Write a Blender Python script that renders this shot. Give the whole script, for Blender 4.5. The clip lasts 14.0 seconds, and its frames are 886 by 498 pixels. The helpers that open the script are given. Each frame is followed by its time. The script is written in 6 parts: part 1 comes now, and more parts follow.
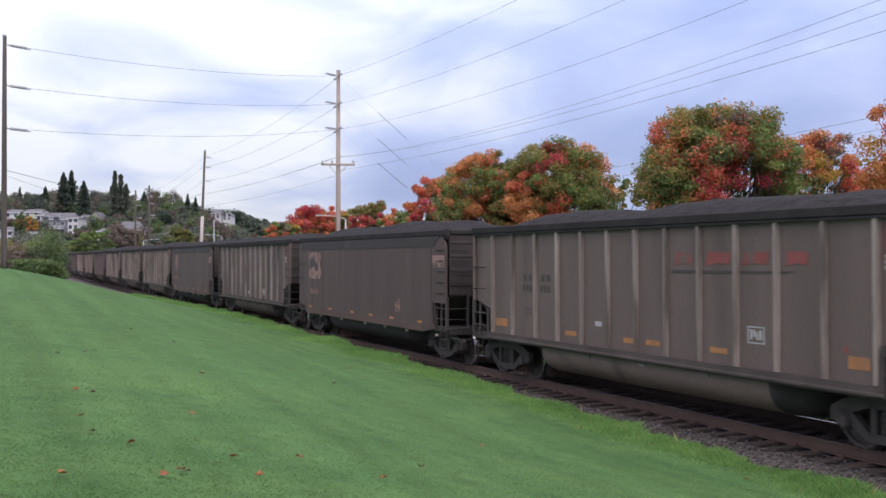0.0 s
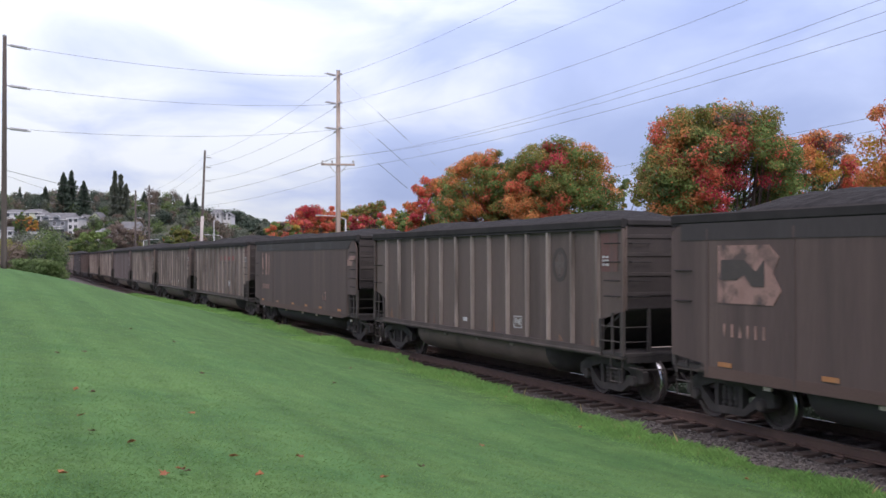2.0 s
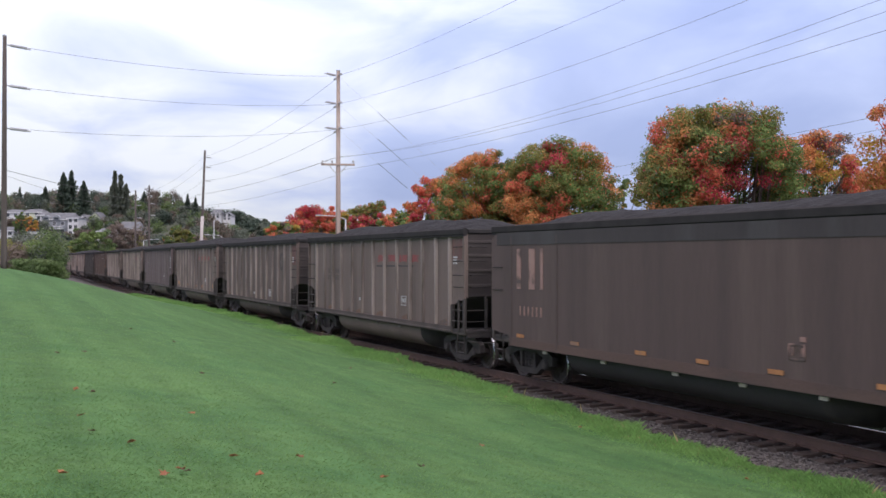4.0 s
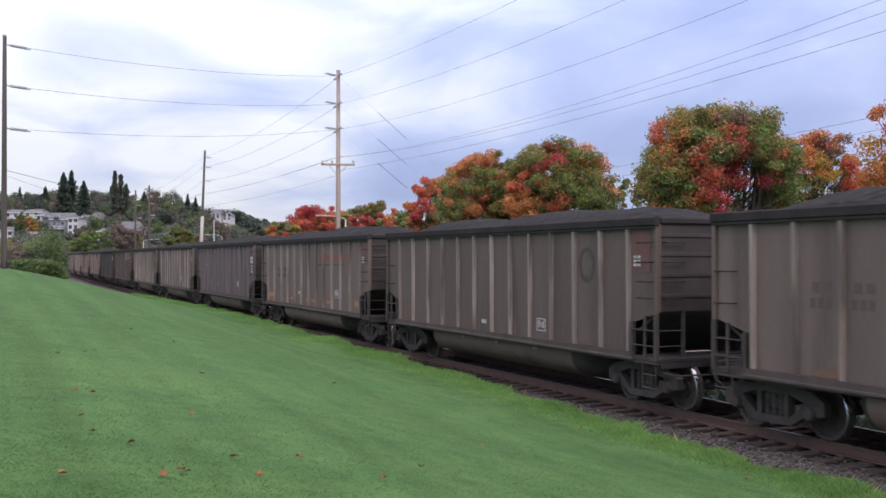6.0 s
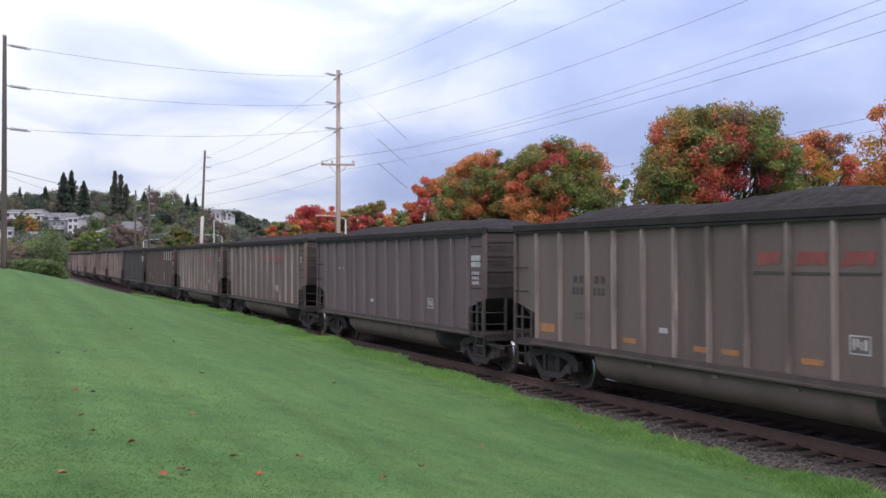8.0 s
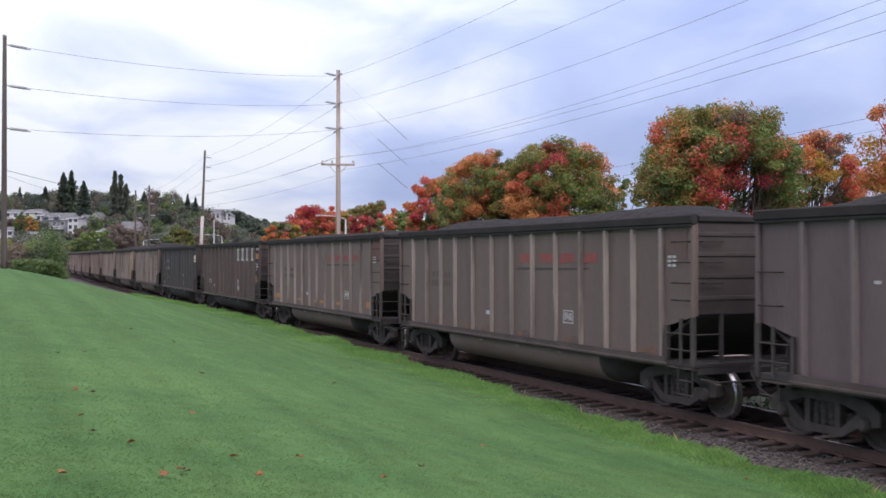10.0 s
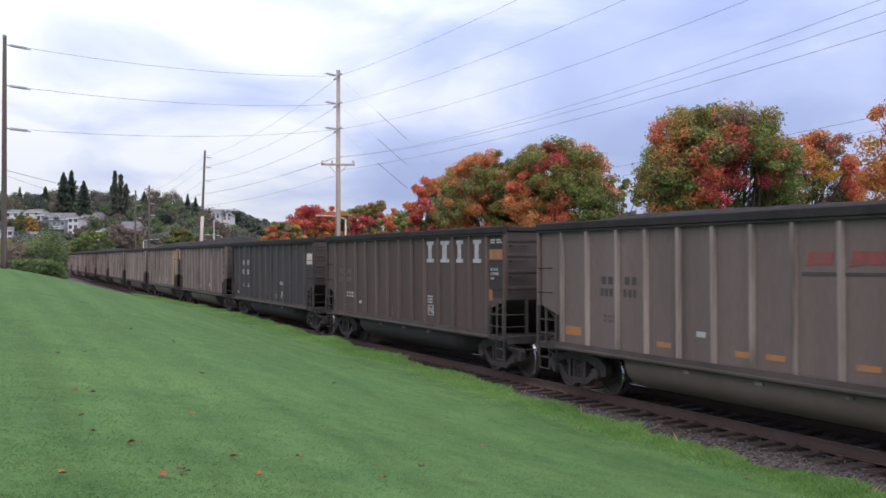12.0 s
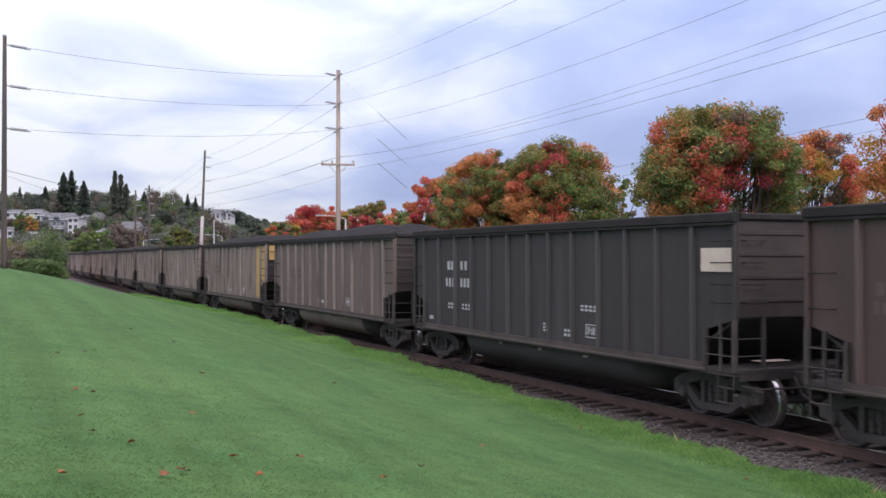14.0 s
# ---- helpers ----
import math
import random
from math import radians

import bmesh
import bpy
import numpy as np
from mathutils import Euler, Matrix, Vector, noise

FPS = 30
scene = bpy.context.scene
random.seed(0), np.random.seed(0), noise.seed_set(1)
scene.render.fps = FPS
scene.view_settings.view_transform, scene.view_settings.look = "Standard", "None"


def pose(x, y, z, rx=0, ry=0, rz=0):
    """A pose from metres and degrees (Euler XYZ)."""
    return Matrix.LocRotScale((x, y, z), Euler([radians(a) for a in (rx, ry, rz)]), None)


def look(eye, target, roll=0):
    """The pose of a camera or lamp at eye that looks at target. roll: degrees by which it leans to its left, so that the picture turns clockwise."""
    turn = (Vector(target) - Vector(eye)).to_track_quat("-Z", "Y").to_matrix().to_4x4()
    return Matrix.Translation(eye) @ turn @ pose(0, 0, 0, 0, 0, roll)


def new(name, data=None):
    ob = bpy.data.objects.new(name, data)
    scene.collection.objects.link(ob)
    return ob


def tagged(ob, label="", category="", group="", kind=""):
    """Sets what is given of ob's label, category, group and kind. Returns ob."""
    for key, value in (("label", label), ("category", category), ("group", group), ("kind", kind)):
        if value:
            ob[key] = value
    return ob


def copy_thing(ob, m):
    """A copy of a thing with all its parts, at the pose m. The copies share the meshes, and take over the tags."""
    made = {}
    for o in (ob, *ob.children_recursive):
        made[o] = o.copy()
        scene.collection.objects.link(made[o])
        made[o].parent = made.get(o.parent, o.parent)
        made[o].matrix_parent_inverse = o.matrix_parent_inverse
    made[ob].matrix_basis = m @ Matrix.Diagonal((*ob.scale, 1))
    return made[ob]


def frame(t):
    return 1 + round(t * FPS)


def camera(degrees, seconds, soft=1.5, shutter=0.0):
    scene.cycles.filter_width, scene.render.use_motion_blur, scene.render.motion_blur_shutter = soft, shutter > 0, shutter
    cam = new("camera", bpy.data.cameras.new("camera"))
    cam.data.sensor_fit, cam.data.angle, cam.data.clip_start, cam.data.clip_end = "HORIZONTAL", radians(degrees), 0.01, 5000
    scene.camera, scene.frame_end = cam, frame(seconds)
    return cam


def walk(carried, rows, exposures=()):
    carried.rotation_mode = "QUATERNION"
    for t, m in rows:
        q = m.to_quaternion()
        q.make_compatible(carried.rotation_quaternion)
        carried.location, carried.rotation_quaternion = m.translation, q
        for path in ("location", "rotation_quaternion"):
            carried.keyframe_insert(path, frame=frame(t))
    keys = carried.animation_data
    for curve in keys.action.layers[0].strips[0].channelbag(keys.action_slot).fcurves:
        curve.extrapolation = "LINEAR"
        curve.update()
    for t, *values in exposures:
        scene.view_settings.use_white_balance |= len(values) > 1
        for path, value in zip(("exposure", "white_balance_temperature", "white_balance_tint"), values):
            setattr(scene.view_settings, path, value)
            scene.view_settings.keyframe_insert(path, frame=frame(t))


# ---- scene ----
cam = camera(45.19, 14.0, soft=1.55, shutter=0.15)
EYE = (0.0, 0.0, 2.975)
walk(cam, [(0.0, pose(*EYE, 90.504, 0, 0)), (14.0, pose(*EYE, 90.504, 0, 0))],
     exposures=[(0.0, 0.0, 6500, 10), (14.0, 0.0, 6500, 10)])

# ---- sky and sun ----
SUN_AZ, SUN_EL = radians(160.0), radians(38.0)     # azimuth from +y towards +x
world = bpy.data.worlds.new("overcast_sky")
scene.world = world
world.use_nodes = True
wn, wl = world.node_tree.nodes, world.node_tree.links
wn.clear()


def wnode(kind, **values):
    n = wn.new(kind)
    for key, value in values.items():
        n.inputs[key].default_value = value
    return n


def wmath(op, a, b=None):
    n = wn.new("ShaderNodeMath")
    n.operation = op
    for i, v in enumerate((a, b)):
        if v is None:
            continue
        if isinstance(v, (int, float)):
            n.inputs[i].default_value = v
        else:
            wl.new(v, n.inputs[i])
    return n.outputs[0]


sky = wn.new("ShaderNodeTexSky")
sky.sky_type, sky.sun_disc = "NISHITA", False
sky.sun_elevation, sky.sun_rotation = SUN_EL, SUN_AZ
wcoord = wn.new("ShaderNodeTexCoord")
wsep = wn.new("ShaderNodeSeparateXYZ")
wl.new(wcoord.outputs["Generated"], wsep.inputs[0])
up = wmath("MAXIMUM", wsep.outputs[2], 0.0)
lift = wmath("ADD", up, 0.3)
flat = wn.new("ShaderNodeCombineXYZ")                # clouds lie on a flat layer overhead
wl.new(wmath("DIVIDE", wsep.outputs[0], lift), flat.inputs[0])
wl.new(wmath("DIVIDE", wsep.outputs[1], lift), flat.inputs[1])
c1 = wnode("ShaderNodeTexNoise", Scale=2.1, Detail=7.0, Roughness=0.5, Distortion=0.45)
c2 = wnode("ShaderNodeTexNoise", Scale=0.8, Detail=3.0, Roughness=0.5)
wl.new(flat.outputs[0], c1.inputs["Vector"])
wl.new(flat.outputs[0], c2.inputs["Vector"])
cover = wmath("ADD", wmath("MULTIPLY", c1.outputs["Fac"], 0.55), wmath("MULTIPLY", c2.outputs["Fac"], 0.45))
sun_dir = Vector((math.sin(SUN_AZ) * math.cos(SUN_EL), math.cos(SUN_AZ) * math.cos(SUN_EL), math.sin(SUN_EL)))
wdot = wn.new("ShaderNodeVectorMath")
wdot.operation = "DOT_PRODUCT"
wl.new(wcoord.outputs["Generated"], wdot.inputs[0])
wdot.inputs[1].default_value = Vector((-0.34, 0.93, 0.10)).normalized()   # thin bright cloud low over the hill
thin = wmath("POWER", wmath("MAXIMUM", wdot.outputs["Value"], 0.0), 22.0)
bright = wmath("ADD", cover, wmath("MULTIPLY", thin, 0.2))
ramp = wn.new("ShaderNodeValToRGB")
wl.new(bright, ramp.inputs[0])
el = ramp.color_ramp.elements
el[0].position, el[0].color = 0.43, (0.44, 0.525, 0.87, 1)
el[1].position, el[1].color = 0.66, (1.0, 1.03, 1.14, 1)
mid = el.new(0.54)
mid.color = (0.575, 0.66, 1.0, 1)
zen = wmath("MULTIPLY_ADD", up, 2.0)                 # an overcast sky is brightest overhead
zen.node.inputs[2].default_value = 0.72
white = wn.new("ShaderNodeMixRGB")                   # and loses its blue there
wl.new(wmath("MINIMUM", wmath("MULTIPLY", wmath("MAXIMUM", wmath("SUBTRACT", up, 0.25), 0.0), 2.2), 0.9), white.inputs[0])
wl.new(ramp.outputs[0], white.inputs[1])
white.inputs[2].default_value = (0.84, 0.745, 0.79, 1)
cl = wn.new("ShaderNodeVectorMath")
cl.operation = "SCALE"
wl.new(white.outputs[0], cl.inputs[0])
wl.new(zen, cl.inputs["Scale"])
skyscale = wn.new("ShaderNodeVectorMath")
skyscale.operation = "SCALE"
wl.new(sky.outputs[0], skyscale.inputs[0])
skyscale.inputs["Scale"].default_value = 0.12
wmix = wn.new("ShaderNodeMixRGB")
wmix.inputs[0].default_value = 0.92
wl.new(skyscale.outputs[0], wmix.inputs[1])
wl.new(cl.outputs[0], wmix.inputs[2])
bg = wnode("ShaderNodeBackground", Strength=1.0)
wl.new(wmix.outputs[0], bg.inputs[0])
wl.new(bg.outputs[0], wn.new("ShaderNodeOutputWorld").inputs[0])

sun = new("sun", bpy.data.lights.new("sun", "SUN"))
sun.data.energy, sun.data.angle, sun.data.color = 1.45, radians(30), (1.0, 0.93, 0.90)
sun.matrix_basis = look(sun_dir * 200, (0, 0, 0))

# ---- materials ----


def mat(name, dark, light, scale=3.0, rough=0.8, bump=0.2, metal=0.0, stretch=(1, 1, 1), vary=0.0, fine=40.0,
        stain=None, stain_scale=0.8, stain_at=0.56, island=0.0, spec=0.5, sheen=0.0):
    """A surface with two scales of variation, a stain and relief; colours in linear light."""
    m = bpy.data.materials.new(name)
    m.use_nodes = True
    n, l = m.node_tree.nodes, m.node_tree.links
    b = n["Principled BSDF"]
    b.inputs["Metallic"].default_value = metal
    b.inputs["Specular IOR Level"].default_value = spec
    tc = n.new("ShaderNodeTexCoord")
    info = n.new("ShaderNodeObjectInfo")
    mp = n.new("ShaderNodeMapping")
    mp.inputs["Scale"].default_value = stretch
    l.new(tc.outputs["Object"], mp.inputs[0])
    shift = n.new("ShaderNodeVectorMath")
    shift.operation = "MULTIPLY_ADD"
    l.new(info.outputs["Random"], shift.inputs[0])
    shift.inputs[1].default_value = (37.0, 19.0, 53.0)
    l.new(mp.outputs[0], shift.inputs[2])
    a = n.new("ShaderNodeTexNoise")
    a.inputs["Scale"].default_value, a.inputs["Detail"].default_value = scale, 6.0
    f = n.new("ShaderNodeTexNoise")
    f.inputs["Scale"].default_value, f.inputs["Detail"].default_value = fine, 3.0
    l.new(shift.outputs[0], a.inputs["Vector"])
    l.new(shift.outputs[0], f.inputs["Vector"])
    mix = n.new("ShaderNodeMixRGB")
    mix.inputs[1].default_value, mix.inputs[2].default_value = (*dark, 1), (*light, 1)
    r = n.new("ShaderNodeValToRGB")
    r.color_ramp.elements[0].position, r.color_ramp.elements[1].position = 0.3, 0.7
    l.new(a.outputs["Fac"], r.inputs[0])
    l.new(r.outputs[0], mix.inputs[0])
    col = mix.outputs[0]
    if stain:
        s = n.new("ShaderNodeTexNoise")
        s.inputs["Scale"].default_value, s.inputs["Detail"].default_value = stain_scale, 8.0
        l.new(shift.outputs[0], s.inputs["Vector"])
        sr = n.new("ShaderNodeValToRGB")
        sr.color_ramp.elements[0].position, sr.color_ramp.elements[1].position = stain_at, stain_at + 0.12
        l.new(s.outputs["Fac"], sr.inputs[0])
        m2 = n.new("ShaderNodeMixRGB")
        m2.inputs[2].default_value = (*stain, 1)
        l.new(sr.outputs[0], m2.inputs[0])
        l.new(col, m2.inputs[1])
        col = m2.outputs[0]
    hsv = n.new("ShaderNodeHueSaturation")
    l.new(col, hsv.inputs["Color"])
    val = n.new("ShaderNodeMath")
    val.operation = "MULTIPLY_ADD"
    l.new(f.outputs["Fac"], val.inputs[0])
    val.inputs[1].default_value, val.inputs[2].default_value = 0.5, 0.75
    last = val.outputs[0]
    for amount, source in ((vary, info.outputs["Random"]),
                           (island, n.new("ShaderNodeNewGeometry").outputs["Random Per Island"] if island else None)):
        if amount:
            k = n.new("ShaderNodeMath")
            k.operation = "MULTIPLY_ADD"
            l.new(source, k.inputs[0])
            k.inputs[1].default_value, k.inputs[2].default_value = amount, 1 - amount / 2
            k2 = n.new("ShaderNodeMath")
            k2.operation = "MULTIPLY"
            l.new(k.outputs[0], k2.inputs[0])
            l.new(last, k2.inputs[1])
            last = k2.outputs[0]
    l.new(last, hsv.inputs["Value"])
    l.new(hsv.outputs[0], b.inputs["Base Color"])
    rg = n.new("ShaderNodeMath")
    rg.operation, rg.use_clamp = "MULTIPLY_ADD", True
    l.new(a.outputs["Fac"], rg.inputs[0])
    rg.inputs[1].default_value, rg.inputs[2].default_value = 0.2, rough - 0.1
    l.new(rg.outputs[0], b.inputs["Roughness"])
    if bump:
        bp = n.new("ShaderNodeBump")
        bp.inputs["Strength"].default_value, bp.inputs["Distance"].default_value = bump, 0.02
        l.new(f.outputs["Fac"], bp.inputs["Height"])
        l.new(bp.outputs[0], b.inputs["Normal"])
    return m


def leaf_mat(name, dark, light, trans=0.5, island=0.65):
    """Thin foliage that lets some light through."""
    m = mat(name, dark, light, scale=0.5, rough=0.6, bump=0, island=island, fine=2.0, spec=0.25)
    n, l = m.node_tree.nodes, m.node_tree.links
    b = n["Principled BSDF"]
    t = n.new("ShaderNodeBsdfTranslucent")
    l.new(b.inputs["Base Color"].links[0].from_socket, t.inputs[0])
    mx = n.new("ShaderNodeMixShader")
    mx.inputs[0].default_value = trans
    l.new(b.outputs[0], mx.inputs[1])
    l.new(t.outputs[0], mx.inputs[2])
    l.new(mx.outputs[0], n["Material Output"].inputs[0])
    return m


V = (1, 1, 0.12)         # streaks that run down
TAN = mat("dusty_taupe_steel", (0.128, 0.094, 0.080), (0.17, 0.127, 0.109), 1.2, 0.75, 0.1, stretch=V, vary=0.14,
          stain=(0.098, 0.073, 0.062), stain_scale=0.9, stain_at=0.56)
TAN_LIGHT = mat("dusty_beige_steel", (0.20, 0.158, 0.13), (0.26, 0.21, 0.172), 1.2, 0.75, 0.1, stretch=V, vary=0.12,
                stain=(0.15, 0.11, 0.09), stain_scale=0.5)
TAN_DARK = mat("sooty_taupe_steel", (0.094, 0.067, 0.057), (0.132, 0.097, 0.083), 1.2, 0.75, 0.1, stretch=V,
               stain=(0.076, 0.055, 0.047), stain_scale=0.9, stain_at=0.56)
RIB = mat("worn_light_metal", (0.17, 0.13, 0.112), (0.36, 0.295, 0.26), 3.5, 0.6, 0.12, metal=0.1, stretch=V, vary=0.2,
          stain=(0.12, 0.092, 0.078), stain_scale=3.0, stain_at=0.52)
BROWN = mat("oxide_brown_paint", (0.068, 0.043, 0.036), (0.092, 0.058, 0.05), 1.2, 0.7, 0.1, stretch=V,
            stain=(0.11, 0.07, 0.05), stain_scale=0.9, stain_at=0.62)
BROWN_RIB = mat("worn_brown_metal", (0.09, 0.063, 0.055), (0.14, 0.10, 0.088), 2.0, 0.65, 0.1, stretch=V)
MAROON = mat("maroon_paint", (0.10, 0.072, 0.074), (0.135, 0.10, 0.10), 1.2, 0.7, 0.1, stretch=V,
             stain=(0.07, 0.052, 0.05), stain_scale=0.6)
MAROON_RIB = mat("worn_maroon_metal", (0.12, 0.092, 0.092), (0.18, 0.145, 0.14), 2.0, 0.65, 0.1, stretch=V)
BLACK = mat("charcoal_paint", (0.036, 0.030, 0.030), (0.052, 0.044, 0.044), 1.2, 0.8, 0.08, stretch=V,
            stain=(0.062, 0.058, 0.058), stain_scale=0.7)
BLACK_RIB = mat("worn_charcoal_metal", (0.048, 0.042, 0.042), (0.088, 0.08, 0.08), 2.0, 0.6, 0.1, stretch=V)
SMOOTH = mat("sooty_brown_paint", (0.066, 0.044, 0.039), (0.10, 0.068, 0.060), 1.6, 0.75, 0.08, stretch=(1, 1, 0.06), vary=0.1,
             stain=(0.108, 0.075, 0.064), stain_scale=1.1, stain_at=0.55)
SMOOTH_FOOT = mat("rusty_brown_foot", (0.088, 0.054, 0.044), (0.118, 0.074, 0.06), 1.2, 0.8, 0.1, stretch=(0.4, 1, 1), stain=(0.07, 0.05, 0.044))
CHORD = mat("sooty_top_rail", (0.027, 0.025, 0.025), (0.045, 0.041, 0.041), 2.0, 0.9, 0.1, spec=0.15)
END = mat("sooty_car_end", (0.034, 0.027, 0.026), (0.062, 0.05, 0.047), 1.2, 0.9, 0.1, vary=0.3)
SILL = mat("grimy_brown_sill", (0.055, 0.042, 0.037), (0.09, 0.07, 0.062), 2.0, 0.85, 0.15)
UNDER = mat("grimy_underframe", (0.03, 0.026, 0.025), (0.06, 0.05, 0.045), 3.0, 0.85, 0.2)
TUB = mat("dusty_tub", (0.145, 0.104, 0.086), (0.195, 0.145, 0.122), 1.0, 0.75, 0.1, vary=0.25, stain=(0.085, 0.064, 0.054), stain_scale=0.7, stain_at=0.6)
TUB_BROWN = mat("sooty_brown_tub", (0.098, 0.07, 0.058), (0.14, 0.102, 0.086), 1.0, 0.75, 0.1, stain=(0.06, 0.046, 0.04), stain_scale=0.7, stain_at=0.58)
TUB_DARK = mat("sooty_tub", (0.03, 0.026, 0.026), (0.046, 0.04, 0.04), 1.0, 0.75, 0.1)
TRUCK = mat("grimy_cast_steel", (0.038, 0.031, 0.028), (0.072, 0.06, 0.054), 4.0, 0.8, 0.25)
WHEEL = mat("dirty_wheel_steel", (0.045, 0.036, 0.032), (0.08, 0.062, 0.055), 5.0, 0.7, 0.2)
TREAD = mat("polished_tread", (0.55, 0.55, 0.56), (0.7, 0.7, 0.71), 5.0, 0.25, 0.02, metal=1.0)
COAL = mat("coal", (0.014, 0.014, 0.015), (0.034, 0.033, 0.035), 6.0, 0.95, 1.0, fine=14.0, spec=0.15)
ORANGE = mat("faded_orange_placard", (0.32, 0.14, 0.055), (0.44, 0.20, 0.075), 4.0, 0.7, 0.05, stain=(0.25, 0.15, 0.10), stain_scale=3)
RUST = mat("rust_wash", (0.15, 0.085, 0.056), (0.20, 0.115, 0.076), 3.0, 0.85, 0.1, stain=(0.115, 0.088, 0.074), stain_scale=2.5, stain_at=0.45)
WHITE = mat("grimy_white_stencil", (0.36, 0.35, 0.34), (0.54, 0.53, 0.52), 5.0, 0.7, 0.05)
GREYMARK = mat("faded_dark_stencil", (0.052, 0.042, 0.038), (0.068, 0.055, 0.049), 5.0, 0.7, 0.02)
RED = mat("faded_red_paint", (0.20, 0.05, 0.045), (0.27, 0.075, 0.066), 3.0, 0.7, 0.05, stain=(0.135, 0.095, 0.08), stain_scale=2.2, stain_at=0.54)
RED_FAINT = mat("nearly_worn_red_paint", (0.135, 0.062, 0.054), (0.16, 0.082, 0.07), 2.0, 0.75, 0.05, stretch=V, stain=(0.12, 0.088, 0.075), stain_scale=1.5, stain_at=0.5)
STAINMARK = mat("ghost_of_dark_stencil", (0.088, 0.066, 0.057), (0.11, 0.082, 0.07), 5.0, 0.75, 0.02)
EMBLEM = mat("worn_pale_emblem", (0.10, 0.078, 0.07), (0.135, 0.108, 0.097), 4.0, 0.75, 0.02, stain=(0.09, 0.068, 0.06), stain_scale=4)
PINK = mat("weathered_pink_panel", (0.26, 0.15, 0.125), (0.34, 0.21, 0.175), 3.0, 0.7, 0.05, stain=(0.09, 0.064, 0.056), stain_scale=2.2, stain_at=0.5)
CREAM = mat("cream_placard", (0.62, 0.50, 0.42), (0.72, 0.60, 0.50), 3.0, 0.6, 0.03)
YELLOW = mat("ochre_yellow_paint", (0.42, 0.27, 0.10), (0.52, 0.34, 0.13), 2.0, 0.7, 0.05, stretch=V)
BALLAST = mat("ballast_stone", (0.06, 0.052, 0.048), (0.135, 0.12, 0.112), 4.0, 0.9, 0.6, island=0.9, fine=18.0)
BEDDING = mat("ballast_bed", (0.055, 0.047, 0.044), (0.13, 0.115, 0.11), 9.0, 0.95, 1.0, fine=22.0, stain=(0.09, 0.06, 0.045))
TIE = mat("creosoted_tie", (0.045, 0.032, 0.026), (0.09, 0.066, 0.054), 6.0, 0.9, 0.5, stretch=(0.2, 1, 1), vary=0.5)
RAIL = mat("rusty_rail", (0.085, 0.05, 0.038), (0.13, 0.078, 0.06), 3.0, 0.75, 0.2)
RAILTOP = mat("worn_rail_head", (0.3, 0.28, 0.27), (0.42, 0.4, 0.39), 3.0, 0.35, 0.02, metal=1.0)
POLE = mat("weathered_pole_wood", (0.30, 0.24, 0.20), (0.44, 0.36, 0.31), 2.0, 0.85, 0.4, stretch=(3, 3, 0.15), stain=(0.2, 0.15, 0.12))
POLE_DARK = mat("dark_pole_wood", (0.06, 0.05, 0.045), (0.11, 0.09, 0.08), 2.0, 0.85, 0.4, stretch=(3, 3, 0.15))
POLE_PALE = mat("bleached_pole_wood", (0.42, 0.38, 0.36), (0.58, 0.54, 0.52), 1.0, 0.85, 0.3, stretch=(3, 3, 0.3), stain=(0.25, 0.16, 0.13), stain_scale=1.2)
WIRE = mat("oxidised_cable", (0.055, 0.055, 0.06), (0.08, 0.08, 0.085), 3.0, 0.6, 0)
INSUL = mat("grey_insulator", (0.38, 0.38, 0.40), (0.48, 0.48, 0.50), 3.0, 0.4, 0)
STEEL = mat("galvanised_steel", (0.42, 0.43, 0.45), (0.55, 0.56, 0.58), 3.0, 0.5, 0.05, metal=0.3)
BARK = mat("grey_brown_bark", (0.09, 0.075, 0.065), (0.17, 0.145, 0.125), 3.0, 0.9, 0.6, stretch=(2, 2, 0.4))
LEAF_GREEN = leaf_mat("green_leaves", (0.128, 0.205, 0.06), (0.22, 0.29, 0.09), 0.45, 0.55)
LEAF_DARK = leaf_mat("dark_green_leaves", (0.095, 0.15, 0.058), (0.155, 0.205, 0.075), 0.45, 0.5)
LEAF_OLIVE = leaf_mat("olive_leaves", (0.165, 0.18, 0.052), (0.275, 0.255, 0.078), 0.45, 0.55)
LEAF_ORANGE = leaf_mat("orange_leaves", (0.52, 0.205, 0.075), (0.68, 0.33, 0.13), 0.45, 0.45)
LEAF_RED = leaf_mat("red_leaves", (0.58, 0.13, 0.085), (0.70, 0.22, 0.13), 0.5, 0.45)
LEAF_CRIMSON = leaf_mat("crimson_leaves", (0.44, 0.06, 0.085), (0.58, 0.10, 0.12), 0.5, 0.45)
LEAF_YELLOW = leaf_mat("yellow_leaves", (0.38, 0.27, 0.05), (0.5, 0.36, 0.08))
LEAF_BROWN = leaf_mat("brown_leaves", (0.16, 0.125, 0.105), (0.215, 0.172, 0.142), 0.4, 0.3)
NEEDLES = leaf_mat("conifer_needles", (0.042, 0.062, 0.046), (0.066, 0.092, 0.066), 0.15, 0.4)
# distance haze is put into these two leaf colours: paler and greyer
FARLEAF = leaf_mat("haze_greyed_foliage", (0.098, 0.118, 0.092), (0.142, 0.16, 0.12), 0.25, 0.3)
FARLEAF2 = leaf_mat("haze_greyed_autumn_foliage", (0.125, 0.10, 0.082), (0.165, 0.135, 0.106), 0.25, 0.3)
BLADE = leaf_mat("grass_blade", (0.125, 0.235, 0.08), (0.19, 0.315, 0.112), 0.5, 0.4)
BLADE_LONG = leaf_mat("long_grass_blade", (0.165, 0.325, 0.094), (0.26, 0.44, 0.14), 0.5, 0.5)
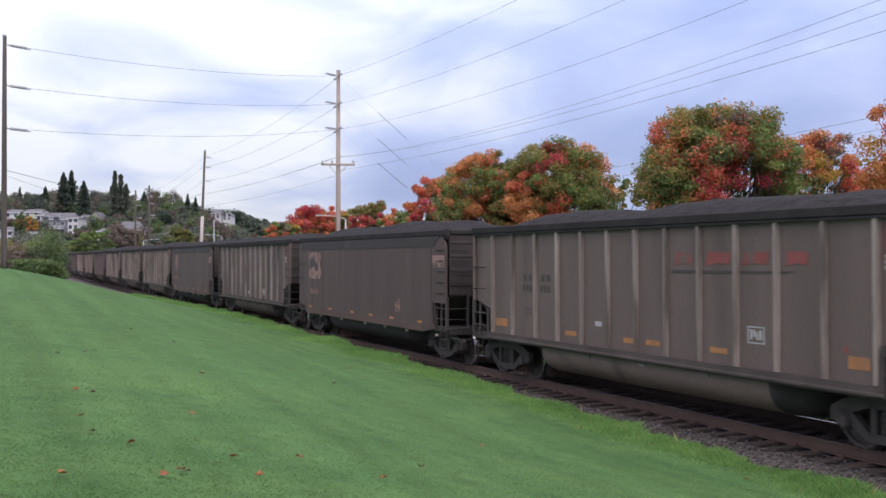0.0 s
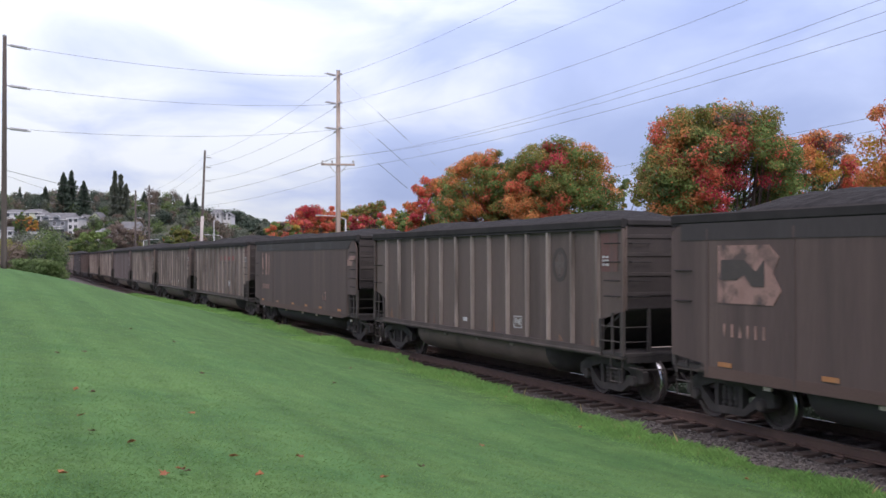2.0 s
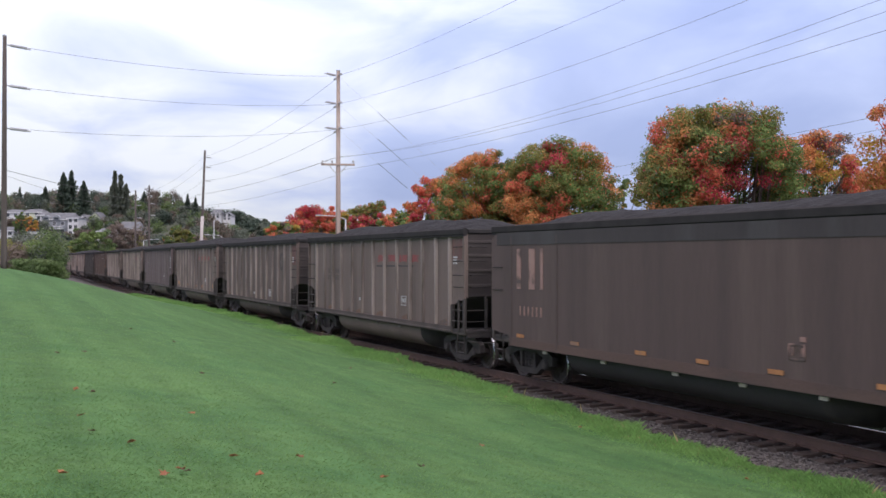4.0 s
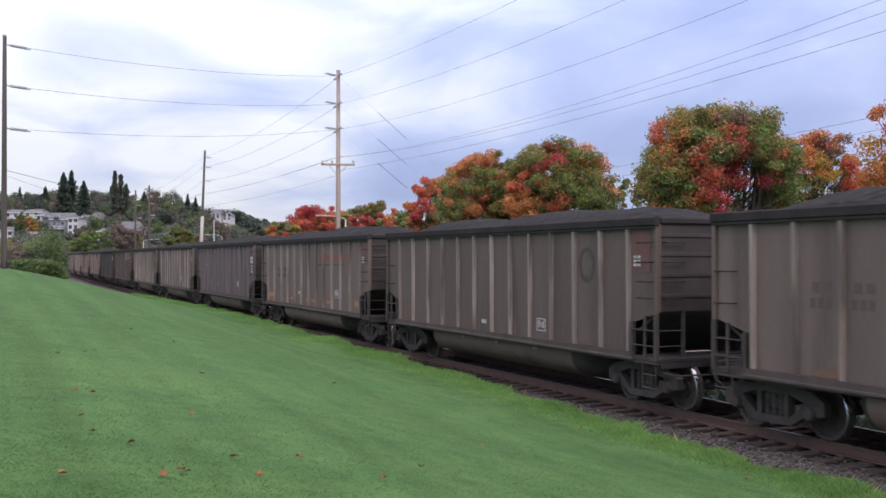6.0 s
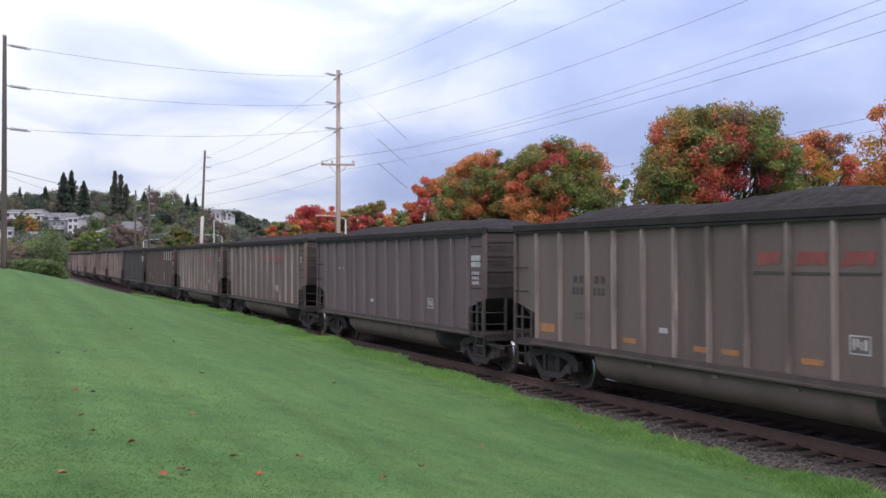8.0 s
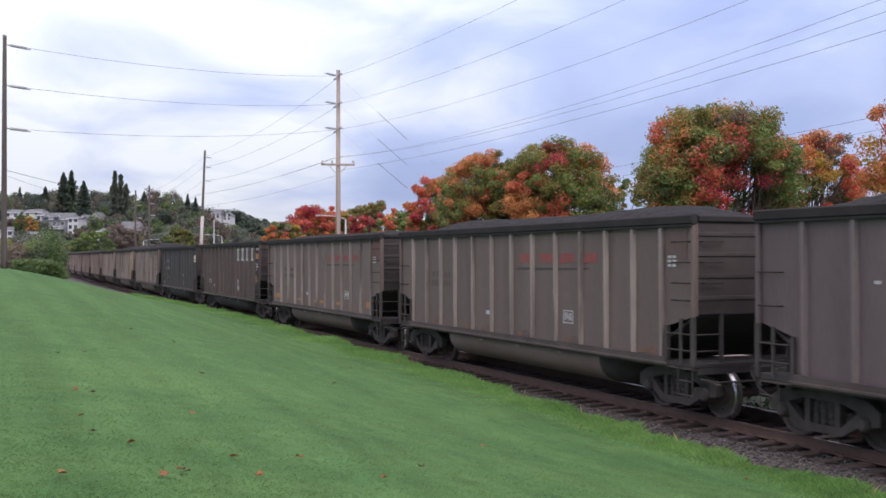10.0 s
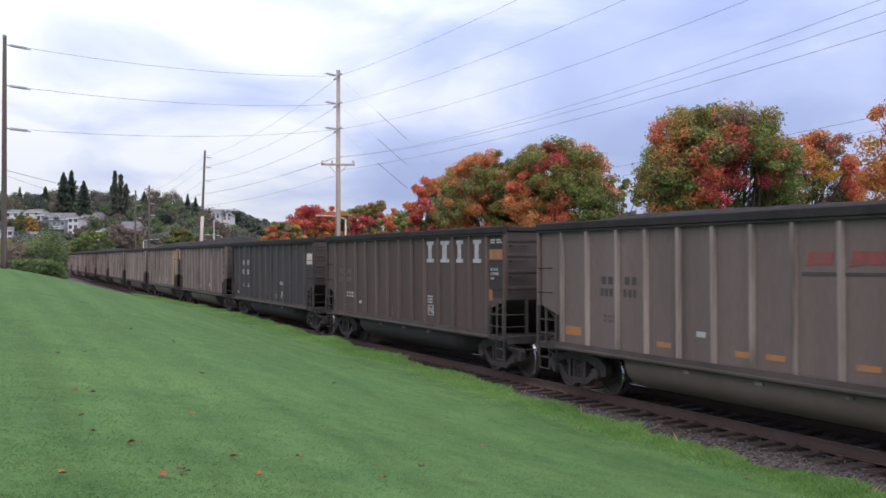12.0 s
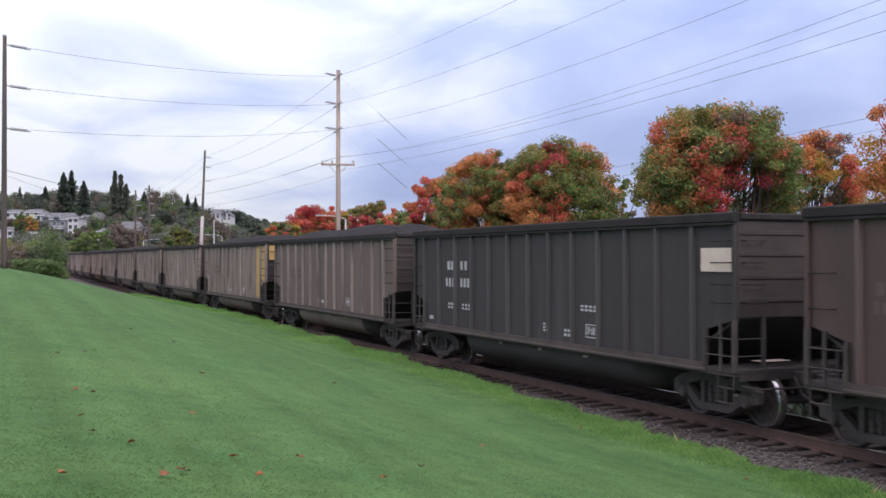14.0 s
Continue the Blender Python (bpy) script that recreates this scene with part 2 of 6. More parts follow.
STRAW = leaf_mat("dry_grass_stem", (0.36, 0.30, 0.14), (0.46, 0.38, 0.2), 0.2)
LAWN = mat("mown_lawn", (0.052, 0.122, 0.042), (0.082, 0.16, 0.055), 1.1, 0.95, 0.6, fine=26.0, stretch=(1.0, 0.9, 1),
           stain=(0.085, 0.166, 0.055), stain_scale=0.22, spec=0.1)


def mown_streaks(m, angle):
    """Faint bands left by the mower, running along the railway, with blotches of thinner grass."""
    n, l = m.node_tree.nodes, m.node_tree.links
    b = n["Principled BSDF"]
    col = b.inputs["Base Color"].links[0].from_socket
    tc = n.new("ShaderNodeTexCoord")
    mp = n.new("ShaderNodeMapping")
    mp.vector_type = "TEXTURE"
    mp.inputs["Rotation"].default_value = (0, 0, angle)
    mp.inputs["Scale"].default_value = (1.0, 26.0, 1.0)
    l.new(tc.outputs["Object"], mp.inputs[0])
    bands = n.new("ShaderNodeTexNoise")
    bands.inputs["Scale"].default_value, bands.inputs["Detail"].default_value = 1.6, 1.5
    l.new(mp.outputs[0], bands.inputs["Vector"])
    blot = n.new("ShaderNodeTexNoise")
    blot.inputs["Scale"].default_value, blot.inputs["Detail"].default_value = 3.2, 9.0
    blot.inputs["Roughness"].default_value = 0.72
    l.new(tc.outputs["Object"], blot.inputs["Vector"])
    total = n.new("ShaderNodeMath")
    total.operation = "MULTIPLY_ADD"
    l.new(bands.outputs["Fac"], total.inputs[0])
    total.inputs[1].default_value = 0.6
    l.new(blot.outputs["Fac"], total.inputs[2])
    amount = n.new("ShaderNodeMath")
    amount.operation = "MULTIPLY_ADD"
    l.new(total.outputs[0], amount.inputs[0])
    amount.inputs[1].default_value, amount.inputs[2].default_value = 1.22, 0.0
    hsv = n.new("ShaderNodeHueSaturation")
    l.new(col, hsv.inputs["Color"])
    l.new(amount.outputs[0], hsv.inputs["Value"])
    l.new(hsv.outputs[0], b.inputs["Base Color"])


mown_streaks(LAWN, 0.416)
SOIL = mat("rough_gravelly_ground", (0.095, 0.076, 0.064), (0.15, 0.12, 0.102), 0.6, 0.95, 0.5, stain=(0.09, 0.11, 0.05), stain_scale=0.15)
HILL = mat("wooded_hill_floor", (0.045, 0.055, 0.035), (0.08, 0.085, 0.05), 0.05, 0.95, 0.2, fine=1.0)
ROAD = mat("asphalt", (0.045, 0.045, 0.047), (0.065, 0.065, 0.066), 0.5, 0.9, 0.3)
WALLW = mat("white_siding", (0.50, 0.50, 0.51), (0.62, 0.62, 0.62), 0.5, 0.8, 0.1)
WALLG = mat("grey_siding", (0.17, 0.185, 0.205), (0.23, 0.245, 0.265), 0.5, 0.8, 0.1)
WALLY = mat("pale_yellow_siding", (0.52, 0.55, 0.42), (0.62, 0.64, 0.5), 0.5, 0.8, 0.1)
ROOF = mat("grey_shingles", (0.10, 0.105, 0.115), (0.16, 0.165, 0.175), 0.6, 0.9, 0.3)
GLASS = mat("dark_window_glass", (0.03, 0.035, 0.04), (0.05, 0.055, 0.06), 0.5, 0.15, 0)
CARPAINT = mat("white_car_paint", (0.68, 0.69, 0.70), (0.75, 0.76, 0.77), 1.0, 0.3, 0)
LITTER = leaf_mat("fallen_leaf", (0.20, 0.07, 0.035), (0.34, 0.14, 0.06), 0.1)
LITTER_DARK = leaf_mat("dark_fallen_leaf", (0.06, 0.035, 0.025), (0.12, 0.06, 0.04), 0.1)

# ---- mesh building ----


class Build:
    """Collects vertices and faces of one mesh."""

    def __init__(self):
        self.v, self.f, self.m = [], [], []

    def add(self, verts, faces, mi=0):
        o = len(self.v)
        self.v += [tuple(p) for p in verts]
        self.f += [tuple(i + o for i in q) for q in faces]
        self.m += [mi] * len(faces)
        return self

    def box(self, x0, x1, y0, y1, z0, z1, mi=0, c=0.0):
        """A box; c chamfers the edges that run along its longest side."""
        if c <= 0:
            vs = [(x, y, z) for x in (x0, x1) for y in (y0, y1) for z in (z0, z1)]
            return self.add(vs, [(0, 1, 3, 2), (4, 6, 7, 5), (0, 4, 5, 1), (2, 3, 7, 6), (0, 2, 6, 4), (1, 5, 7, 3)], mi)
        size = (x1 - x0, y1 - y0, z1 - z0)
        ax = size.index(max(size))
        lo, hi = (x0, y0, z0), (x1, y1, z1)
        a, b = [i for i in range(3) if i != ax]
        prof = [(lo[a] + c, lo[b]), (hi[a] - c, lo[b]), (hi[a], lo[b] + c), (hi[a], hi[b] - c),
                (hi[a] - c, hi[b]), (lo[a] + c, hi[b]), (lo[a], hi[b] - c), (lo[a], lo[b] + c)]
        rings = []
        for e in (lo[ax], hi[ax]):
            for p in prof:
                q = [0, 0, 0]
                q[ax], q[a], q[b] = e, p[0], p[1]
                rings.append(tuple(q))
        faces = [(i, (i + 1) % 8, 8 + (i + 1) % 8, 8 + i) for i in range(8)] + [tuple(range(7, -1, -1)), tuple(range(8, 16))]
        return self.add(rings, faces, mi)

    def plate(self, outline, y0, y1, mi=0):
        """A plate cut to an outline in x and z, from y0 to y1."""
        n = len(outline)
        vs = [(x, y0, z) for x, z in outline] + [(x, y1, z) for x, z in outline]
        fs = [tuple(range(n)), tuple(range(2 * n - 1, n - 1, -1))] + [(i, n + i, n + (i + 1) % n, (i + 1) % n) for i in range(n)]
        return self.add(vs, fs, mi)

    def tube(self, pts, r, n=6, mi=0, r1=None):
        """A round bar along points; it may taper to r1."""
        pts = [Vector(p) for p in pts]
        r1 = r if r1 is None else r1
        o, rings = [], []
        for i, p in enumerate(pts):
            d = (pts[min(i + 1, len(pts) - 1)] - pts[max(i - 1, 0)]).normalized()
            side = d.cross(Vector((0, 0, 1)))
            side = Vector((1, 0, 0)) if side.length < 1e-3 else side.normalized()
            u2 = side.cross(d)
            rr = r + (r1 - r) * i / max(len(pts) - 1, 1)
            o += [p + (side * math.cos(2 * math.pi * k / n) + u2 * math.sin(2 * math.pi * k / n)) * rr for k in range(n)]
        for i in range(len(pts) - 1):
            rings += [(i * n + k, i * n + (k + 1) % n, (i + 1) * n + (k + 1) % n, (i + 1) * n + k) for k in range(n)]
        rings += [tuple(range(n - 1, -1, -1)), tuple(range((len(pts) - 1) * n, len(pts) * n))]
        return self.add(o, rings, mi)

    def lathe(self, prof, n=24, axis=1, centre=(0, 0, 0), mi=0, mats=None):
        """A turned form: prof holds (along the axis, radius)."""
        a, b = [i for i in range(3) if i != axis]
        vs, fs, ms = [], [], []
        for e, r in prof:
            for k in range(n):
                q = list(centre)
                q[axis] += e
                q[a] += r * math.cos(2 * math.pi * k / n)
                q[b] += r * math.sin(2 * math.pi * k / n)
                vs.append(q)
        o = len(self.v)
        self.v += [tuple(p) for p in vs]
        for i in range(len(prof) - 1):
            for k in range(n):
                self.f.append(tuple(o + j for j in (i * n + k, i * n + (k + 1) % n, (i + 1) * n + (k + 1) % n, (i + 1) * n + k)))
                self.m.append(mats[i] if mats else mi)
        for ring in (range(n), range((len(prof) - 1) * n, len(prof) * n)):
            self.f.append(tuple(o + j for j in ring))
            self.m.append(mi)
        return self

    def mesh(self, name, mats, smooth=False):
        me = bpy.data.meshes.new(name)
        me.from_pydata(self.v, [], self.f)
        for m in (mats if isinstance(mats, (list, tuple)) else [mats]):
            me.materials.append(m)
        me.polygons.foreach_set("material_index", self.m)
        if smooth:
            me.polygons.foreach_set("use_smooth", [True] * len(self.f))
        bm = bmesh.new()
        bm.from_mesh(me)
        bmesh.ops.recalc_face_normals(bm, faces=bm.faces)
        bm.to_mesh(me)
        bm.free()
        return me


def quads(name, verts, mats, index=None):
    """One mesh of loose four-cornered faces from an array (n, 4, 3)."""
    n = len(verts)
    me = bpy.data.meshes.new(name)
    me.vertices.add(n * 4)
    me.vertices.foreach_set("co", np.ascontiguousarray(verts, dtype=np.float32).ravel())
    me.loops.add(n * 4)
    me.loops.foreach_set("vertex_index", np.arange(n * 4, dtype=np.int32))
    me.polygons.add(n)
    me.polygons.foreach_set("loop_start", np.arange(0, n * 4, 4, dtype=np.int32))
    me.polygons.foreach_set("loop_total", np.full(n, 4, dtype=np.int32))
    for m in mats:
        me.materials.append(m)
    if index is not None:
        me.polygons.foreach_set("material_index", np.asarray(index, dtype=np.int32))
    me.update(calc_edges=True)
    return me


def part(name, me, parent, label="", m=None):
    """Links a mesh as one part under a thing or a part."""
    ob = new(name, me)
    ob.parent = parent
    if m is not None:
        ob.matrix_basis = m
    return tagged(ob, label=label)


def thing(name, label, category, group="", kind="", data=None, m=None):
    ob = new(name, data)
    if m is not None:
        ob.matrix_basis = m
    return tagged(ob, label, category, group, kind)


# ---- the line of the track ----
SPEED, SPACING, PHASE = 12.4214, 16.18, 16.993
DS = 0.5
S_AXIS = np.arange(-260.0, 560.0, DS)
HEAD = -0.41646 + 0.00041 * np.clip(S_AXIS - 20.33, 0, 44.8) + 0.00007 * np.clip(S_AXIS - 65.15, 0, 150) + 0.004 * np.clip(S_AXIS - 215.0, 0, 200)
TX, TY = np.cumsum(np.sin(HEAD) * DS), np.cumsum(np.cos(HEAD) * DS)
ZERO = int(np.argmin(abs(S_AXIS)))
TX, TY = TX - TX[ZERO] + 10.386, TY - TY[ZERO] + 10.0


def on_track(s, q=0.0):
    """The place at s along the track (growing away), q to its camera side, and the heading."""
    x, y, h = np.interp(s, S_AXIS, TX), np.interp(s, S_AXIS, TY), np.interp(s, S_AXIS, HEAD)
    return x - np.cos(h) * q, y + np.sin(h) * q, h


def track_coords(x, y):
    """s and q of places near the track."""
    x, y = np.asarray(x, float).ravel(), np.asarray(y, float).ravel()
    sub = slice(None, None, 4)
    i = np.concatenate([np.argmin((a[:, None] - TX[sub]) ** 2 + (b[:, None] - TY[sub]) ** 2, axis=1)
                        for a, b in zip(np.array_split(x, len(x) // 4000 + 1), np.array_split(y, len(y) // 4000 + 1))]) * 4
    dx, dy, h = x - TX[i], y - TY[i], HEAD[i]
    s = S_AXIS[i] + dx * np.sin(h) + dy * np.cos(h)
    px, py, h = on_track(s)
    return s, -(x - px) * np.cos(h) + (y - py) * np.sin(h)


def smooth(t):
    t = np.clip(t, 0, 1)
    return t * t * (3 - 2 * t)


def wave(x, y, size, seed):
    """Soft uneven ground from a few crossed waves."""
    r = np.random.RandomState(seed)
    z = 0
    for _ in range(6):
        a, k, p = r.uniform(0, 6.28), r.uniform(0.6, 1.7) / size, r.uniform(0, 6.28)
        z = z + np.sin((x * np.cos(a) + y * np.sin(a)) * k * 6.28 + p)
    return z / 6


def edge_reach(s, ragged=True):
    """How far from the track's middle the grass begins."""
    q = np.interp(s, (0, 6, 8, 11, 15, 28, 42, 60), (1.98, 2.04, 2.22, 2.32, 2.28, 2.08, 2.0, 1.95))
    return q + (0.12 * np.sin(s * 1.9) * np.sin(s * 0.63 + 1) + 0.07 * np.sin(s * 4.7)) * ragged


def edge_height(y):
    return np.interp(y, (-30, 16, 25, 35, 50, 60, 80, 100, 140), (-0.35, -0.27, -0.05, 0.1, 0.3, 0.25, 0.1, -0.2, -0.4))


def height(x, y):
    x, y = np.asarray(x, float), np.asarray(y, float)
    shape = x.shape
    s, q = track_coords(x, y)
    x, y = x.ravel(), y.ravel()
    inner = np.interp(y, (-60, 0, 20, 50, 58, 75, 110, 160), (1.2, 1.36, 1.74, 2.62, 2.6, 1.7, 0.2, -0.4))
    e = edge_height(y)
    edge = edge_reach(s)
    foot = np.interp(s, (0, 8, 15, 28, 42, 60), (2.62, 2.55, 2.3, 2.12, 2.0, 1.95))     # where the slope of the lawn begins
    w = smooth((q - foot) / 12.3) ** 0.85
    z = e + (inner - e) * w + 0.03 * wave(x, y, 11.0, 3) * smooth((q - edge) / 3)
    z = np.where(q < edge + 0.15, e - 0.7 * smooth((edge + 0.15 - q) / 0.5), z)
    z = np.where(q < 1.5, -0.8, z)
    z = np.where(q < -2.2, -0.8 + 0.35 * smooth((-2.2 - q) / 2.0), z)
    a = x / np.maximum(np.abs(y), 1.0)
    rise = smooth((y - 215) / 330) ** 1.5 * (25 * smooth((-0.15 - a) / 0.12) + 6.0 * smooth((0.5 - a) / 0.5))
    rise = rise + 17 * smooth((y - 560) / 260) * smooth((a + 0.27) / 0.08) * smooth((-0.06 - a) / 0.1)
    rise = rise * (0.93 + 0.1 * wave(x, y, 160, 8))
    return (z + rise).reshape(shape)


def ground_z(x, y):
    return float(height(np.array([x]), np.array([y]))[0])

# ---- ground ----


def make_ground():
    xs = np.concatenate([-np.geomspace(3000, 62, 26), np.arange(-60, -34, 2.0), np.arange(-34, 22, 0.5), np.arange(22, 60, 2.0), np.geomspace(62, 3000, 26)])
    ys = np.concatenate([-np.geomspace(3000, 32, 16), np.arange(-30, -2, 2.0), np.arange(-2, 70, 0.5), np.arange(70, 250, 3.0), np.geomspace(252, 4500, 46)])
    gx, gy = np.meshgrid(xs, ys, indexing="ij")
    gz = height(gx, gy)
    nx, ny = len(xs), len(ys)
    me = bpy.data.meshes.new("ground")
    i, j = np.meshgrid(np.arange(nx - 1), np.arange(ny - 1), indexing="ij")
    a = (i * ny + j).ravel()
    faces = np.stack([a, a + ny, a + ny + 1, a + 1], axis=1)
    me.from_pydata(np.stack([gx, gy, gz], -1).reshape(-1, 3).tolist(), [], faces.tolist())
    cx, cy = ((gx[:-1, :-1] + gx[1:, 1:]) / 2).ravel(), ((gy[:-1, :-1] + gy[1:, 1:]) / 2).ravel()
    s, q = track_coords(cx, cy)
    kind = np.full(len(cx), 1)
    kind[(q > edge_reach(s) - 0.05 + 3.2 * smooth((s - 80) / 40)) & (cy < 118) & (cy > -200)] = 0
    kind[cy > 200] = 2
    for m in (LAWN, SOIL, HILL):
        me.materials.append(m)
    me.polygons.foreach_set("material_index", kind.astype(np.int32))
    me.polygons.foreach_set("use_smooth", [True] * len(kind))
    me.update()
    thing("ground", "mown green lawn sloping down to a railway, with wooded hill beyond", "ground", kind="structure", data=me)


def sweep(name, prof, s0, s1, step, mats, parent, label="", mi=None, z=0.0):
    """A profile of (q, z) drawn along the track."""
    b = Build()
    ss = np.arange(s0, s1 + 1e-6, step)
    n = len(prof)
    for s in ss:
        for q, zz in prof:
            x, y, _ = on_track(s, q)
            b.v.append((float(x), float(y), zz + z))
    for k in range(len(ss) - 1):
        for i in range(n - 1):
            b.f.append((k * n + i, k * n + i + 1, (k + 1) * n + i + 1, (k + 1) * n + i))
            b.m.append(mi[i] if mi else 0)
    me = b.mesh(name, mats)
    return part(name, me, parent, label)


def make_track():
    track = thing("railway_track", "rusty railway track on dark wooden ties and grey ballast", "railway track", kind="structure")
    sweep("ballast_bed", [(-3.1, -0.95), (-2.5, -0.6), (-1.75, -0.27), (-0.9, -0.255), (0, -0.25), (0.9, -0.255), (1.75, -0.28), (2.6, -0.45), (3.3, -0.95)],
          -60, 330, 1.0, BEDDING, track, "grey crushed-stone ballast bed")
    rail = [(-0.07, -0.185), (-0.07, -0.165), (-0.012, -0.15), (-0.012, -0.045), (-0.036, -0.035), (-0.036, -0.004), (-0.028, 0.0),
            (0.028, 0.0), (0.036, -0.004), (0.036, -0.035), (0.012, -0.045), (0.012, -0.15), (0.07, -0.165), (0.07, -0.185)]
    for side in (-0.755, 0.755):
        sweep("rail", [(q + side, z) for q, z in rail], -60, 330, 1.0, [RAIL, RAILTOP], track, "rusty steel rail with a worn head",
              mi=[0] * 5 + [0, 1, 0] + [0] * 5)
    tie = Build().box(-1.3, 1.3, -0.115, 0.115, -0.18, 0.0, c=0.012).mesh("tie", TIE)
    plate = Build().box(-0.18, 0.18, -0.09, 0.09, 0.0, 0.018).box(-0.1, -0.08, -0.05, 0.05, 0.018, 0.05).box(0.08, 0.1, -0.05, 0.05, 0.018, 0.05).mesh("tie_plate", RAIL)
    rnd = random.Random(4)
    far = Build()
    for k in range(-12, 430):
        s = k * 0.535
        x, y, h = on_track(s, rnd.uniform(-0.05, 0.05))
        m = pose(float(x), float(y), -0.19 + rnd.uniform(-0.012, 0.008), 0, rnd.uniform(-0.6, 0.6), math.degrees(-h) + rnd.uniform(-2, 2))
        if k < 220:
            ob = part("tie", tie, track, m=m)
            for side in (-0.755, 0.755):
                part("tie_plate", plate, ob, m=pose(side, 0, 0))
        else:
            far.add([m @ Vector(p) for p in ((-1.3, -0.115, 0), (1.3, -0.115, 0), (1.3, 0.115, 0), (-1.3, 0.115, 0))], [(0, 1, 2, 3)])
    tagged(part("far_ties", far.mesh("far_ties", TIE), track), kind="stuff")
    # loose stones on the shoulder
    r = np.random.RandomState(5)
    n = 24000
    s = r.uniform(-2, 38, n) ** 1.0
    q = np.where(r.rand(n) < 0.75, r.uniform(1.25, 2.8, n), r.uniform(-1.3, 1.3, n))
    zt = np.interp(np.abs(q), (0, 0.9, 1.75, 2.6, 3.3), (-0.25, -0.255, -0.28, -0.45, -0.95))
    x, y, _ = on_track(s, q)
    size = r.uniform(0.014, 0.034, n)
    base = np.array([(1, 1, 1), (-1, -1, 1), (-1, 1, -1), (1, -1, -1), (0.9, -1.1, 0.5), (-1, 0.4, 0.9)])
    faces = [(0, 4, 3), (0, 3, 2), (0, 2, 5), (0, 5, 1), (0, 1, 4), (1, 5, 2), (1, 2, 3), (1, 3, 4)]
    vs = (base[None] * r.uniform(0.6, 1.2, (n, 6, 3))) * size[:, None, None]
    ang = r.uniform(0, 6.28, n)
    c, sn = np.cos(ang)[:, None], np.sin(ang)[:, None]
    vx, vy = vs[..., 0] * c - vs[..., 1] * sn, vs[..., 0] * sn + vs[..., 1] * c
    vs = np.stack([vx + x[:, None], vy + y[:, None], vs[..., 2] * 0.8 + (zt + size * 0.4)[:, None]], -1)
    f = (np.array(faces)[None] + (np.arange(n) * 6)[:, None, None]).reshape(-1, 3)
    me = bpy.data.meshes.new("ballast_stones")
    me.from_pydata(vs.reshape(-1, 3).tolist(), [], f.tolist())
    me.materials.append(BALLAST)
    tagged(part("ballast_stones", me, track, "loose grey ballast stones"), kind="stuff")


make_ground()
make_track()

# ---- the coal train ----
HALF, TOP, SIDE = 7.26, 3.78, 1.6
RIBS = [-6.15, -5.09, -3.94, -2.93, -1.89, -0.87, 0.15, 1.15, 2.16, 3.17, 4.18, 5.24, 6.28]
RIBS_EVEN = [-6.2, -5.2, -4.2, -3.23, -2.1, -1.0, 0.08, 1.14, 2.22, 3.31, 4.3, 5.29, 6.25]
RIBS_BACK = [-6.5, -5.45, -4.37, -3.33, -2.3, -1.27, -0.23, 0.77, 1.8, 2.85, 3.88, 4.94, 6.05]


def flip(m=None):
    return pose(0, 0, 0, 0, 0, 180)


